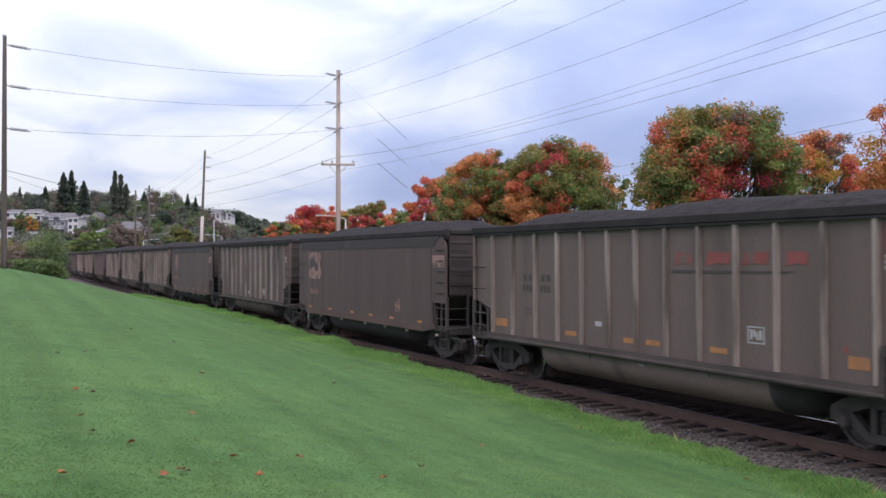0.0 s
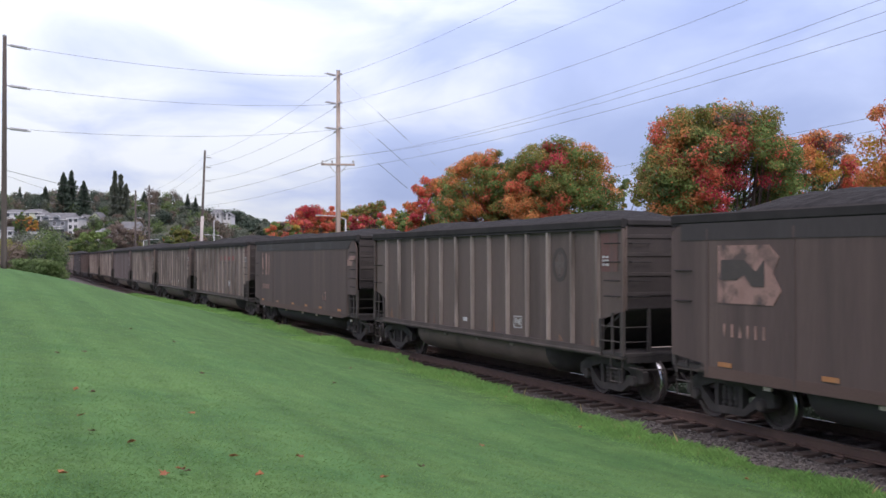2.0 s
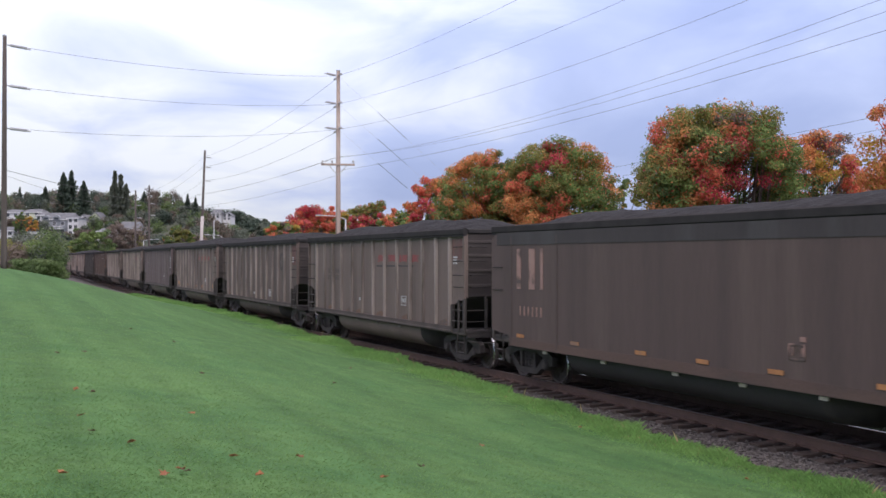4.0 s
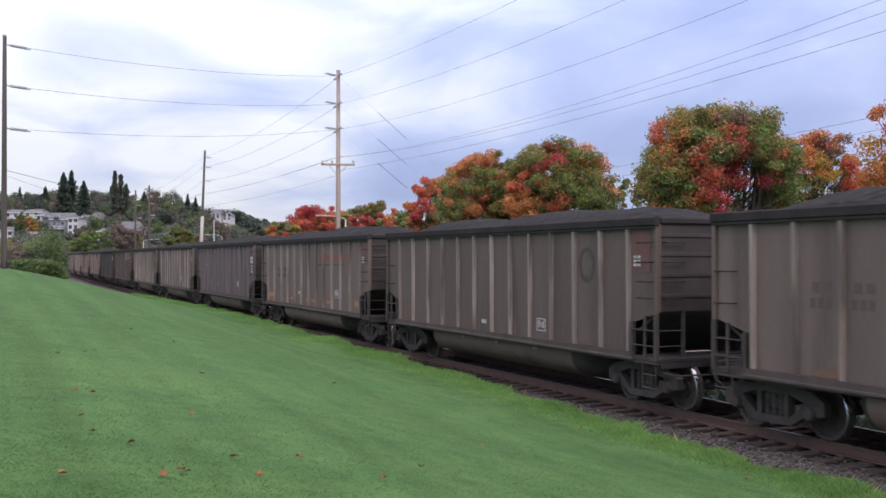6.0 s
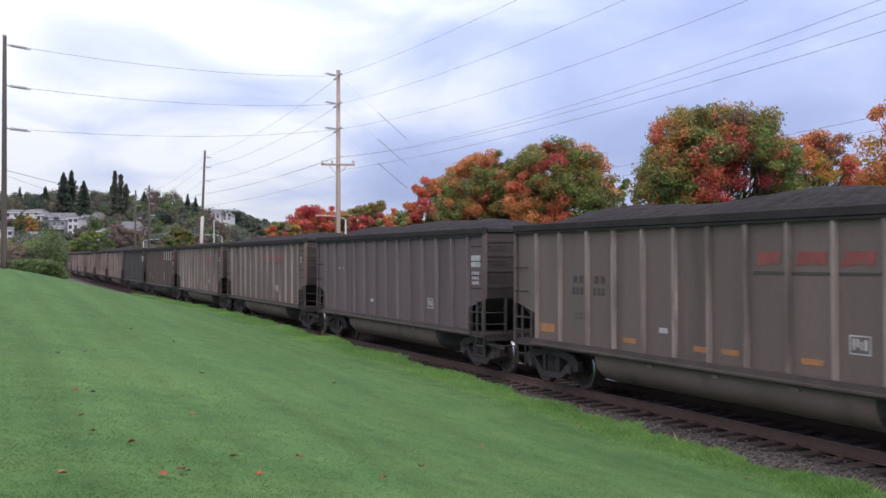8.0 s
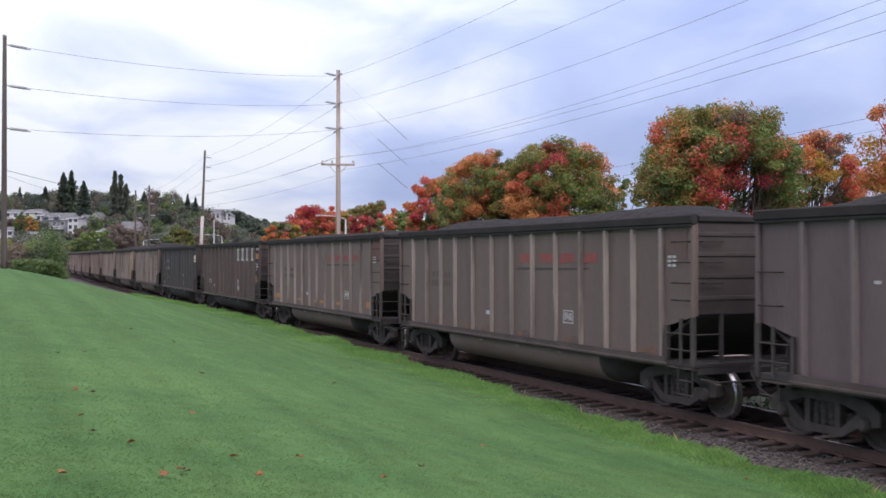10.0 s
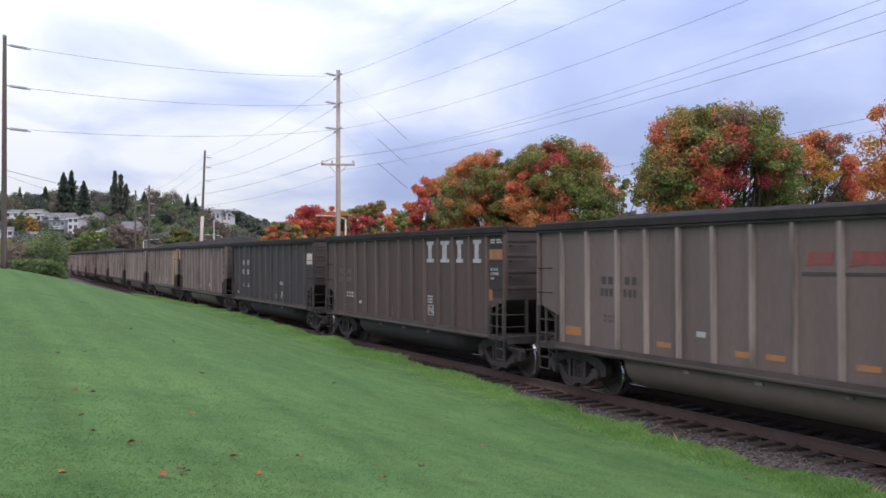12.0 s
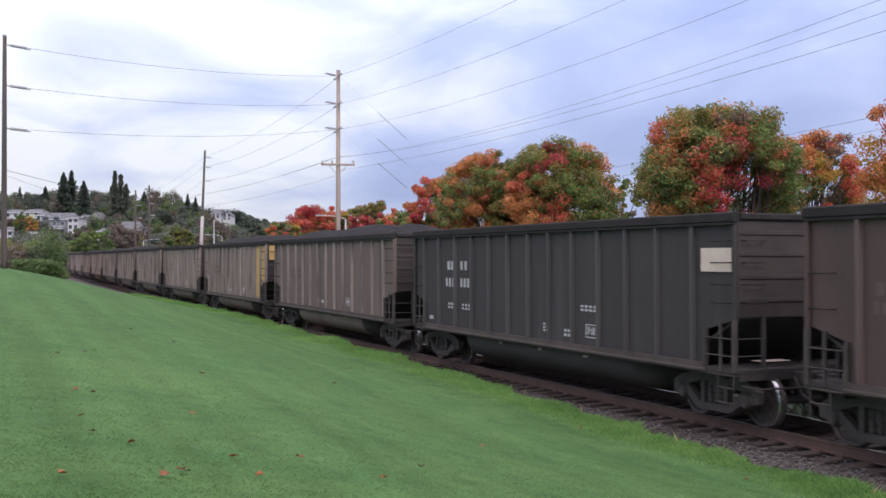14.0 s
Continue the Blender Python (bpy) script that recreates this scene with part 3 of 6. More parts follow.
def car_meshes():
    """Meshes that all cars share."""
    k = {}
    k["sill"] = (Build().box(-6.45, 6.45, -SIDE, -SIDE + 0.16, 0.96, 1.02, c=0.012).box(-6.4, 6.4, -SIDE + 0.02, -SIDE + 0.06, 1.02, 1.12)
                 .box(-HALF, HALF, -SIDE + 0.05, -SIDE + 0.12, 0.93, 0.97)).mesh("side_sill", SILL)
    k["rib"] = Build().add([(-0.05, -SIDE + 0.1, 1.1), (0.05, -SIDE + 0.1, 1.1), (0.028, -SIDE + 0.012, 1.13), (-0.028, -SIDE + 0.012, 1.13),
                            (-0.09, -SIDE + 0.1, 3.6), (0.05, -SIDE + 0.1, 3.6), (0.028, -SIDE + 0.012, 3.57), (-0.055, -SIDE + 0.012, 3.57)],
                           [(0, 1, 2, 3), (4, 7, 6, 5), (0, 4, 5, 1), (3, 2, 6, 7), (0, 3, 7, 4), (1, 5, 6, 2)])
    k["chord"] = (Build().box(-HALF, HALF, -SIDE - 0.015, -SIDE + 0.12, 3.6, TOP, c=0.025).box(-HALF + 0.02, HALF - 0.02, -SIDE + 0.0, -SIDE + 0.1, 3.56, 3.6)).mesh("top_chord", CHORD)
    k["end"] = Build().box(7.16, 7.22, -1.48, 1.48, 1.95, 3.7)
    k["end_rib"] = Build().box(7.22, 7.245, -1.45, 1.45, -0.04, 0.04, c=0.01)
    k["end_cap"] = Build().box(7.12, 7.28, -1.46, 1.46, 3.64, 3.76, c=0.02).mesh("end_chord", CHORD)
    k["stile"] = Build().box(HALF - 0.09, HALF, -SIDE + 0.02, -SIDE + 0.085, 1.9, 3.58, c=0.01)
    k["slope"] = Build().add([(7.16, -1.45, 1.96), (7.16, 1.45, 1.96), (5.5, 1.45, 1.06), (5.5, -1.45, 1.06),
                              (7.16, -1.45, 1.90), (7.16, 1.45, 1.90), (5.5, 1.45, 1.0), (5.5, -1.45, 1.0)],
                             [(0, 1, 2, 3), (7, 6, 5, 4), (0, 4, 5, 1), (2, 6, 7, 3), (0, 3, 7, 4), (1, 5, 6, 2)]).mesh("slope_sheet", UNDER)
    k["platform"] = (Build().box(6.3, 7.3, -1.55, 1.55, 0.98, 1.06, c=0.01).box(7.2, 7.3, -1.5, 1.5, 0.86, 0.98)
                     .box(6.6, 6.75, -1.4, 1.4, 0.84, 0.98)).mesh("end_platform", UNDER)
    for i, bx in enumerate(((7.17, 7.27, -SIDE + 0.01, -SIDE + 0.085, 1.0, 1.9), (6.82, 6.88, -SIDE + 0.02, -SIDE + 0.07, 1.0, 1.86),
                            (6.365, 6.44, -SIDE + 0.02, -SIDE + 0.12, 1.0, 1.72), (7.17, 7.24, -0.95, -0.88, 1.0, 1.97))):
        k["post%d" % i] = Build().box(*bx, c=0.01).mesh("corner_post", TRUCK)
    k["side_rung"] = Build().tube([(6.42, -SIDE + 0.02, 0), (7.2, -SIDE + 0.02, 0)], 0.013, 6).mesh("rung", TRUCK)
    k["end_rung"] = Build().tube([(7.24, -SIDE + 0.05, 0), (7.24, -0.9, 0)], 0.013, 6).mesh("rung", TRUCK)
    k["grab"] = Build().tube([(6.66, -SIDE + 0.1, 0), (6.66, -SIDE - 0.03, 0.0), (7.12, -SIDE - 0.03, 0.0), (7.12, -SIDE + 0.1, 0)], 0.014, 6).mesh("grab_iron", CHORD)
    k["end_grab"] = Build().tube([(7.2, -1.4, 0), (7.33, -1.4, 0), (7.33, -0.95, 0), (7.2, -0.95, 0)], 0.014, 6).mesh("grab_iron", CHORD)
    k["step"] = Build().tube([(6.75, -SIDE + 0.06, 1.0), (6.75, -SIDE + 0.06, 0.46), (7.18, -SIDE + 0.06, 0.46), (7.18, -SIDE + 0.06, 1.0)], 0.02, 6).tube(
        [(6.75, -SIDE + 0.06, 0.72), (7.18, -SIDE + 0.06, 0.72)], 0.015, 6).mesh("sill_step", TRUCK)
    tub = Build()                                     # the two round-bottomed tubs between the trucks
    n = 14
    xs = [-4.62, -4.6, -4.52, -4.38, -4.2, -4.02, -3.85, -2.0, 0.0, 2.0, 3.85, 4.02, 4.2, 4.38, 4.52, 4.6, 4.62]
    for x in xs:
        u = min(1.0, max(0.0, (abs(x) - 3.85) / 0.77))
        d = 0.70 * max(0.02, 1 - u ** 3.2) ** 0.45
        w = 1.44 * (1 - 0.5 * u ** 1.3)
        for i in range(n + 1):
            a = math.pi * i / n
            tub.v.append((x, -w * math.copysign(abs(math.cos(a)) ** 0.62, math.cos(a)), 0.98 - d * math.sin(a) ** 0.72))
    for j in range(len(xs) - 1):
        for i in range(n):
            tub.f.append((j * (n + 1) + i, j * (n + 1) + i + 1, (j + 1) * (n + 1) + i + 1, (j + 1) * (n + 1) + i))
            tub.m.append(1 if abs(xs[j] + xs[j + 1]) > 7.8 else 0)
    k["tub"] = tub
    k["draft"] = (Build().box(-7.6, 7.6, -0.32, 0.32, 0.68, 0.99, c=0.02)).mesh("centre_sill", UNDER)
    cp = Build().box(7.5, 7.86, -0.1, 0.1, 0.78, 0.96, c=0.02).box(7.84, 8.09, -0.17, 0.1, 0.72, 1.0, c=0.04).box(7.9, 8.07, 0.07, 0.2, 0.75, 0.97, c=0.03)
    cp.tube([(7.4, -0.4, 0.9), (7.6, -0.4, 0.62), (7.85, -0.3, 0.45), (8.06, -0.2, 0.5)], 0.025, 6)
    cp.tube([(7.3, -1.45, 0.78), (7.55, -1.3, 0.74), (7.6, -0.3, 0.74)], 0.018, 6)
    k["coupler"] = cp.mesh("coupler", TRUCK)
    # truck: bolster, side frames with springs, wheelsets
    k["bolster"] = Build().box(-0.2, 0.2, -1.1, 1.1, 0.5, 0.72, c=0.03).box(-0.3, 0.3, -0.3, 0.3, 0.6, 0.8, c=0.03).mesh("truck", TRUCK)
    f = Build()
    y0, y1 = -1.17, -1.03
    f.plate([(-1.2, 0.66), (-1.2, 0.45), (-1.0, 0.42), (-0.82, 0.6), (-0.4, 0.72), (0.4, 0.72), (0.82, 0.6), (1.0, 0.42), (1.2, 0.45), (1.2, 0.66), (0.95, 0.8), (0.35, 0.9), (-0.35, 0.9), (-0.95, 0.8)], y0, y1)
    f.plate([(-0.98, 0.62), (-0.86, 0.44), (-0.42, 0.2), (0.42, 0.2), (0.86, 0.44), (0.98, 0.62), (0.78, 0.62), (0.4, 0.33), (-0.4, 0.33), (-0.78, 0.62)], y0, y1)
    for x in (-0.38, 0.27):
        f.box(x, x + 0.11, y0, y1, 0.3, 0.74)
    for x in (-0.16, 0.0, 0.16):
        f.lathe([(0.33 + 0.045 * i, 0.062 if i % 2 else 0.05) for i in range(9)], 8, 2, (x, -1.1, 0))
    for x in (-0.89, 0.89):
        f.lathe([(-0.2, 0.05), (-0.2, 0.1), (-0.17, 0.12), (-0.02, 0.135), (0.1, 0.135)], 12, 1, (x, -1.03, 0.457))
        f.box(x - 0.15, x + 0.15, y0, y1 + 0.04, 0.56, 0.68, c=0.02)
    k["frame"] = f.mesh("side_frame", TRUCK)
    w = Build()
    prof = [(-0.805, 0.10), (-0.805, 0.19), (-0.765, 0.2), (-0.775, 0.37), (-0.815, 0.385), (-0.825, 0.44), (-0.815, 0.456), (-0.76, 0.462), (-0.715, 0.485), (-0.69, 0.485),
            (-0.685, 0.385), (-0.72, 0.37), (-0.71, 0.2), (-0.68, 0.12), (-0.67, 0.085), (0, 0.08)]
    ms = [0, 0, 0, 0, 0, 1, 1, 0, 0, 0, 0, 0, 0, 0, 0]
    w.lathe(prof, 28, 1, mats=ms)
    w.lathe([(-e, r) for e, r in prof], 28, 1, mats=ms)
    for a in range(5):                               # cast bosses show the turning
        c, s = math.cos(a * 1.257), math.sin(a * 1.257)
        w.box(c * 0.28 - 0.03, c * 0.28 + 0.03, -0.79, -0.765, s * 0.28 - 0.03, s * 0.28 + 0.03)
    w.lathe([(-1.24, 0.07), (-1.24, 0.08), (-0.8, 0.09)], 12, 1)
    w.lathe([(1.24, 0.07), (1.24, 0.08), (0.8, 0.09)], 12, 1)
    k["wheelset"] = w.mesh("wheelset", [WHEEL, TREAD])
    return k


K = car_meshes()


def side_mesh(style, mats):
    b = Build()
    if style == "ribbed":
        b.plate([(-HALF, 3.62), (-HALF, 1.93), (-6.36, 1.70), (-6.36, 1.04), (6.36, 1.04), (6.36, 1.70), (HALF, 1.93), (HALF, 3.62)], -SIDE + 0.09, -SIDE + 0.13)
    else:
        b.plate([(-HALF, 3.45), (-HALF, 1.2), (-6.3, 1.1), (-6.3, 0.86), (5.6, 0.86), (6.3, 0.98), (6.3, 1.72), (7.16, 1.72), (HALF, 1.8), (HALF, 3.3), (7.0, 3.6), (-7.0, 3.6)], -SIDE, -SIDE + 0.04)
    return b.mesh("side_wall", mats)


def coal_mesh(seed, peak):
    r = random.Random(seed)
    nx, ny = 64, 12
    b = Build()
    n1 = r.uniform(0, 50)
    for i in range(nx + 1):
        x = -7.05 + 14.1 * i / nx
        for j in range(ny + 1):
            y = -1.47 + 2.94 * j / ny
            along = min(1, (7.05 - abs(x)) / 1.9) ** 0.7 * (0.86 + 0.2 * noise.noise((x * 0.35, n1, 0)))
            across = max(0.0, 1 - (abs(y) / 1.5) ** 2.2)
            z = 3.66 + peak * along * across + 0.035 * noise.noise((x * 3, y * 3, n1)) + 0.03 * noise.noise((x * 9, y * 9, n1))
            b.v.append((x, y, z - (0.18 if along < 0.15 else 0)))
    for i in range(nx):
        for j in range(ny):
            a = i * (ny + 1) + j
            b.f.append((a, a + ny + 1, a + ny + 2, a + 1))
            b.m.append(0)
    return b.mesh("coal_load", COAL)


COALS = [coal_mesh(i + 1, p) for i, p in enumerate((0.32, 0.55, 0.5, 0.2, 0.42))]


def marks_plate(x0, x1, z0, z1, y=-SIDE + 0.083):
    return Build().box(x0, x1, y, y + 0.012, z0, z1)


def stencil_box(x, z, w=0.42, h=0.29, y=-SIDE + 0.083):
    b = Build()
    t = 0.022
    for x0, x1, z0, z1 in ((0, w, 0, t), (0, w, h - t, h), (0, t, t, h - t), (w - t, w, t, h - t), (0.07, 0.11, 0.07, h - 0.05), (0.15, 0.185, 0.11, h - 0.05), (0.22, 0.25, 0.07, h - 0.09), (0.29, 0.35, 0.07, h - 0.06)):
        b.box(x + x0, x + x1, y, y + 0.012, z + z0, z + z1)
    return b


def bars(x, z, rows, w, h, gap, n=4, y=-SIDE + 0.083, seed=0):
    """Writing too small or too private to letter: short bars."""
    r = random.Random(seed)
    b = Build()
    for i in range(rows):
        for j in range(n):
            x0 = x + j * (w + gap)
            b.box(x0, x0 + w * r.uniform(0.7, 1.0), y, y + 0.012, z - i * h * 1.6, z - i * h * 1.6 + h)
    return b


def block_letter(x, z, w, h, y=-SIDE + 0.08):
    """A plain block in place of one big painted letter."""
    s, m, e = w * 0.24, x + w * 0.47, h * 0.17
    return Build().plate([(x, z), (x, z + e), (m - s, z + e), (m - s, z + h - e), (x, z + h - e), (x, z + h), (x + w, z + h), (x + w, z + h - e),
                          (m + s, z + h - e), (m + s, z + e), (x + w, z + e), (x + w, z)], y, y + 0.012)


def number_bars(x, z, split, w, h):
    """Bars in place of a car's lettering and number, in two groups beside a rib."""
    b = Build()
    for x0 in (x, x + split):
        for row, n in ((0, 2), (1, 3)):
            for j in range(n):
                p = x0 + j * w / n + (0.0 if n == 3 else w * 0.08)
                b.box(p, p + w / n * 0.62, -SIDE + 0.083, -SIDE + 0.095, z - row * h * 1.55, z - row * h * 1.55 + h)
    return b


def slanted(x, z, w, h, y=-SIDE + 0.083):
    """A leaning painted block with a notch, in place of one italic letter."""
    k = h * 0.28
    return Build().plate([(x, z), (x + k, z + h), (x + w, z + h * 0.94), (x + w - k * 0.7, z + h * 0.1), (x + w * 0.5, z + h * 0.22)], y, y + 0.012)


def ring(x, z, r0, r1, y=-SIDE + 0.083):
    b = Build()
    n = 20
    vs = []
    for yy in (y, y + 0.012):
        for rr in (r0, r1):
            vs += [(x + rr * 0.9 * math.cos(6.2832 * i / n), yy, z + rr * 1.1 * math.sin(6.2832 * i / n)) for i in range(n)]
    fs = []
    for i in range(n):
        j = (i + 1) % n
        fs += [(i, j, n + j, n + i), (2 * n + i, 3 * n + i, 3 * n + j, 2 * n + j), (i, 2 * n + i, 2 * n + j, j), (n + i, n + j, 3 * n + j, 3 * n + i)]
    b.add(vs, fs)
    return b.box(x - 0.03, x + 0.03, y, y + 0.012, z - r0, z + r0).box(x - r0 * 0.85, x - 0.03, y, y + 0.012, z - 0.03, z + 0.03).box(x + 0.03, x + r0 * 0.85, y, y + 0.012, z - 0.03, z + 0.03)


def truck(car, x):
    t = part("truck", K["bolster"], car, "grimy cast-steel truck", pose(x, 0, 0))
    part("side_frame", K["frame"], t)
    part("side_frame", K["frame"], t, m=flip())
    for dx in (-0.89, 0.89):
        part("wheelset", K["wheelset"], t, "dirty steel wheelset with polished treads", pose(dx, 0, 0.457))


def make_car(style, side, ribm, tub, chord_label, label, group, seed, ribs=RIBS):
    car = thing("coal_gondola", label, "rail car", group)
    r = random.Random(seed)
    walls = side_mesh(style, side)
    endm, endribm = K["end"].mesh("end_wall", END), K["end_rib"].mesh("end_rib", END)
    tubme = K["tub"].mesh("tub", [tub, UNDER], True)
    ribme = K["rib"].mesh("rib", ribm) if style == "ribbed" else None
    stileme = K["stile"].mesh("corner_stile", side)
    seamme = Build().box(-0.03, 0.03, -SIDE - 0.012, -SIDE - 0.001, 0.92, 3.5).mesh("seam", side)
    for m in (pose(0, 0, 0), flip()):
        w = part("side_wall", walls, car, m=m)
        if style == "ribbed":
            for x in ribs:
                part("rib", ribme, w, m=pose(x, 0, 0))
        part("top_chord", K["chord"], car, chord_label, m)
        part("side_sill", K["sill"], car, m=m)
        part("end_wall", endm, car, m=m)
        part("slope_sheet", K["slope"], car, m=m)
        part("end_platform", K["platform"], car, m=m)
        part("end_chord", K["end_cap"], car, m=m)
        for z in (2.25, 2.65, 3.05, 3.42):
            part("end_rib", endribm, car, m=m @ pose(0, 0, z))
        if style == "ribbed":
            part("corner_stile", stileme, car, m=m)
            part("corner_stile", mirrored(stileme), car, m=m)
        else:
            for x in (-6.2, -4.02, 6.2):
                part("seam", seamme, w, m=pose(x, 0, 0))
        for i in range(4):
            part("corner_post", K["post%d" % i], car, m=m)
            part("corner_post", MIRROR["post%d" % i], car, m=m)
        for z in (1.28, 1.58):
            for kind in ("side_rung", "end_rung"):
                part("ladder_rung", K[kind], car, m=m @ pose(0, 0, z))
                part("ladder_rung", MIRROR[kind], car, m=m @ pose(0, 0, z))
        for z in ((2.2, 2.52, 2.9, 3.28) if style == "ribbed" else (2.0, 2.3, 2.6, 2.9, 3.2)):
            part("grab_iron", K["grab"], car, m=m @ pose(0, 0, z))
            part("end_grab_iron", K["end_grab"], car, m=m @ pose(0, 0, z))
        for z in (2.2, 2.75):
            part("grab_iron", MIRROR["grab"], car, m=m @ pose(0, 0, z))
        part("sill_step", K["step"], car, m=m)
        part("sill_step", MIRROR["step"], car, m=m)
        part("coupler", K["coupler"], car, m=m)
    part("centre_sill", K["draft"], car)
    part("tub", tubme, car, "round-bottomed dusty steel tub")
    part("coal_load", COALS[seed % 5], car, "mounded black coal load")
    for x in (-6.17, 6.17):
        truck(car, x)
    return car


def mirrored(me):
    """The same mesh mirrored end for end."""
    c = me.copy()
    co = np.empty(len(c.vertices) * 3, dtype=np.float32)
    c.vertices.foreach_get("co", co)
    co[0::3] *= -1
    c.vertices.foreach_set("co", co)
    c.flip_normals()
    return c


MIRROR = {k: mirrored(K[k]) for k in ("post0", "post1", "post2", "post3", "side_rung", "end_rung", "grab", "step")}


def mark(car, name, b, m, label):
    ob = part(name, b.mesh(name, m), car, label)
    if name in ("stencil", "stencil_box"):
        ob["kind"] = "stuff"


def lettering(car, word, x, z, size):
    """A painted word on the side."""
    c = bpy.data.curves.new("lettering", "FONT")
    c.body, c.size, c.extrude = word, size, 0.004
    tmp = bpy.data.objects.new("lettering", c)
    me = bpy.data.meshes.new_from_object(tmp)
    bpy.data.objects.remove(tmp)
    me.materials.clear()
    me.materials.append(WHITE)
    part("lettering", me, car, "small white stencilled word", pose(x, -SIDE + 0.076, z, 90, 0, 0))


def common_marks(car, seed, orange=True, box_x=3.43, box_z=1.54, white=WHITE, label_x=-1.4, label_z=1.6):
    mark(car, "stencil_box", stencil_box(box_x, box_z), white, "white boxed stencil")
    mark(car, "stencil", marks_plate(label_x, label_x + 0.26, label_z - 0.05, label_z + 0.05), white, "small white label")
    if orange:
        for x, z, w in ((-6.06, 1.3, 0.66), (-2.63, 1.28, 0.45), (-0.33, 1.28, 0.38), (0.45, 1.29, 0.46), (2.42, 1.3, 0.48), (5.7, 1.32, 0.42)):
            mark(car, "reflector_patch", marks_plate(x, x + w, z, z + (0.19 if abs(x) > 5 else 0.1)), ORANGE, "faded orange patch")
    if orange:
        mark(car, "warning_spot", marks_plate(5.6, 5.7, 1.55, 1.64), RED, "small red painted spot")
    for x in (-1.9, 0.1, 2.1):
        mark(car, "reflector", Build().box(x, x + 0.2, -1.46, -1.43, 0.84, 0.90), RIB, "small white reflector")


def stripe_car(label, seed, orange, red=RED):
    even = not orange
    car = make_car("ribbed", TAN, RIB, TUB, "sooty black top rail", label, "coal train", seed, RIBS_EVEN if even else RIBS)
    start = 0.42 if even else 1.38
    for i, (x, w) in enumerate(((0.0, 0.6), (0.92, 0.7), (1.9, 0.68), (2.95, 0.55))):
        mark(car, "painted_block", slanted(start + x, 2.84, w, 0.25), red, "faded red painted block")
    mark(car, "painted_stripe", Build().plate([(start - 0.1, 2.70), (start - 0.08, 2.76), (start + 3.2, 2.765), (start + 3.0, 2.725)], -SIDE + 0.083, -SIDE + 0.088), GREYMARK, "faded dark stripe")
    if even:
        mark(car, "stencil", number_bars(-4.9, 2.45, 0.86, 0.5, 0.16), STAINMARK, "nearly worn dark stencil bars")
        for x in (-4.9, -2.8, -1.7, 0.3, 2.5, 5.4):
            mark(car, "rust_patch", Build().plate([(x, 1.13), (x + 0.1, 1.22), (x + 0.5, 1.3), (x + 0.7, 1.2), (x + 0.8, 1.13)], -SIDE + 0.083, -SIDE + 0.088), RUST, "rusty streak along the bottom")
    else:
        mark(car, "stencil", number_bars(-4.62, 2.44, 0.86, 0.5, 0.16), GREYMARK, "faded dark stencil bars")
        mark(car, "stencil", bars(-4.5, 1.75, 2, 0.12, 0.06, 0.05, 3, seed=seed), STAINMARK, "nearly worn stencil bars")
    mark(car, "painted_panel", marks_plate(6.34, 6.98, 2.95, 3.5), RED_FAINT, "worn red painted panel")
    mark(car, "stencil", bars(6.42, 2.98, 3, 0.12, 0.05, 0.02, 2, y=-SIDE + 0.07, seed=seed), WHITE, "small white stencil bars")
    common_marks(car, seed, orange, 2.5 if even else 3.43)
    return car


def plain_car(label, seed, side=None, emblem=False):
    car = make_car("ribbed", side or TAN, RIB, TUB_BROWN if emblem else TUB, "sooty black top rail", label, "coal train", seed)
    if emblem:
        mark(car, "round_emblem", ring(4.64, 2.83, 0.26, 0.35), GREYMARK, "faded round emblem")
        mark(car, "emblem_cross", Build().box(4.58, 4.7, -SIDE + 0.079, -SIDE + 0.083, 2.62, 3.06).box(4.44, 4.578, -SIDE + 0.079, -SIDE + 0.083, 2.77, 2.9)
             .box(4.702, 4.84, -SIDE + 0.079, -SIDE + 0.083, 2.77, 2.9), EMBLEM, "pale worn cross inside the emblem")
        mark(car, "painted_panel", marks_plate(6.34, 6.98, 2.7, 3.5), RED_FAINT, "worn red painted panel")
        mark(car, "stencil", bars(6.42, 2.98, 3, 0.12, 0.05, 0.02, 2, y=-SIDE + 0.07, seed=seed), WHITE, "small white stencil bars")
    else:
        mark(car, "stencil", number_bars(-4.62, 2.44, 0.86, 0.5, 0.16), STAINMARK, "nearly worn dark stencil bars")
    for x, w, h in ((-5.9, 0.25, 0.3), (-2.5, 0.14, 0.3), (1.3, 0.1, 0.4), (4.5, 0.3, 0.14), (5.95, 0.14, 0.5)):
        mark(car, "rust_patch", Build().plate([(x, 1.13), (x + w * 0.3, 1.13 + h), (x + w * 0.6, 1.13 + h * 0.8), (x + w, 1.13)], -SIDE + 0.083, -SIDE + 0.088), RUST, "rusty streak running down")
    common_marks(car, seed, False, 2.42, 1.3, label_x=-0.5, label_z=1.36)
    return car


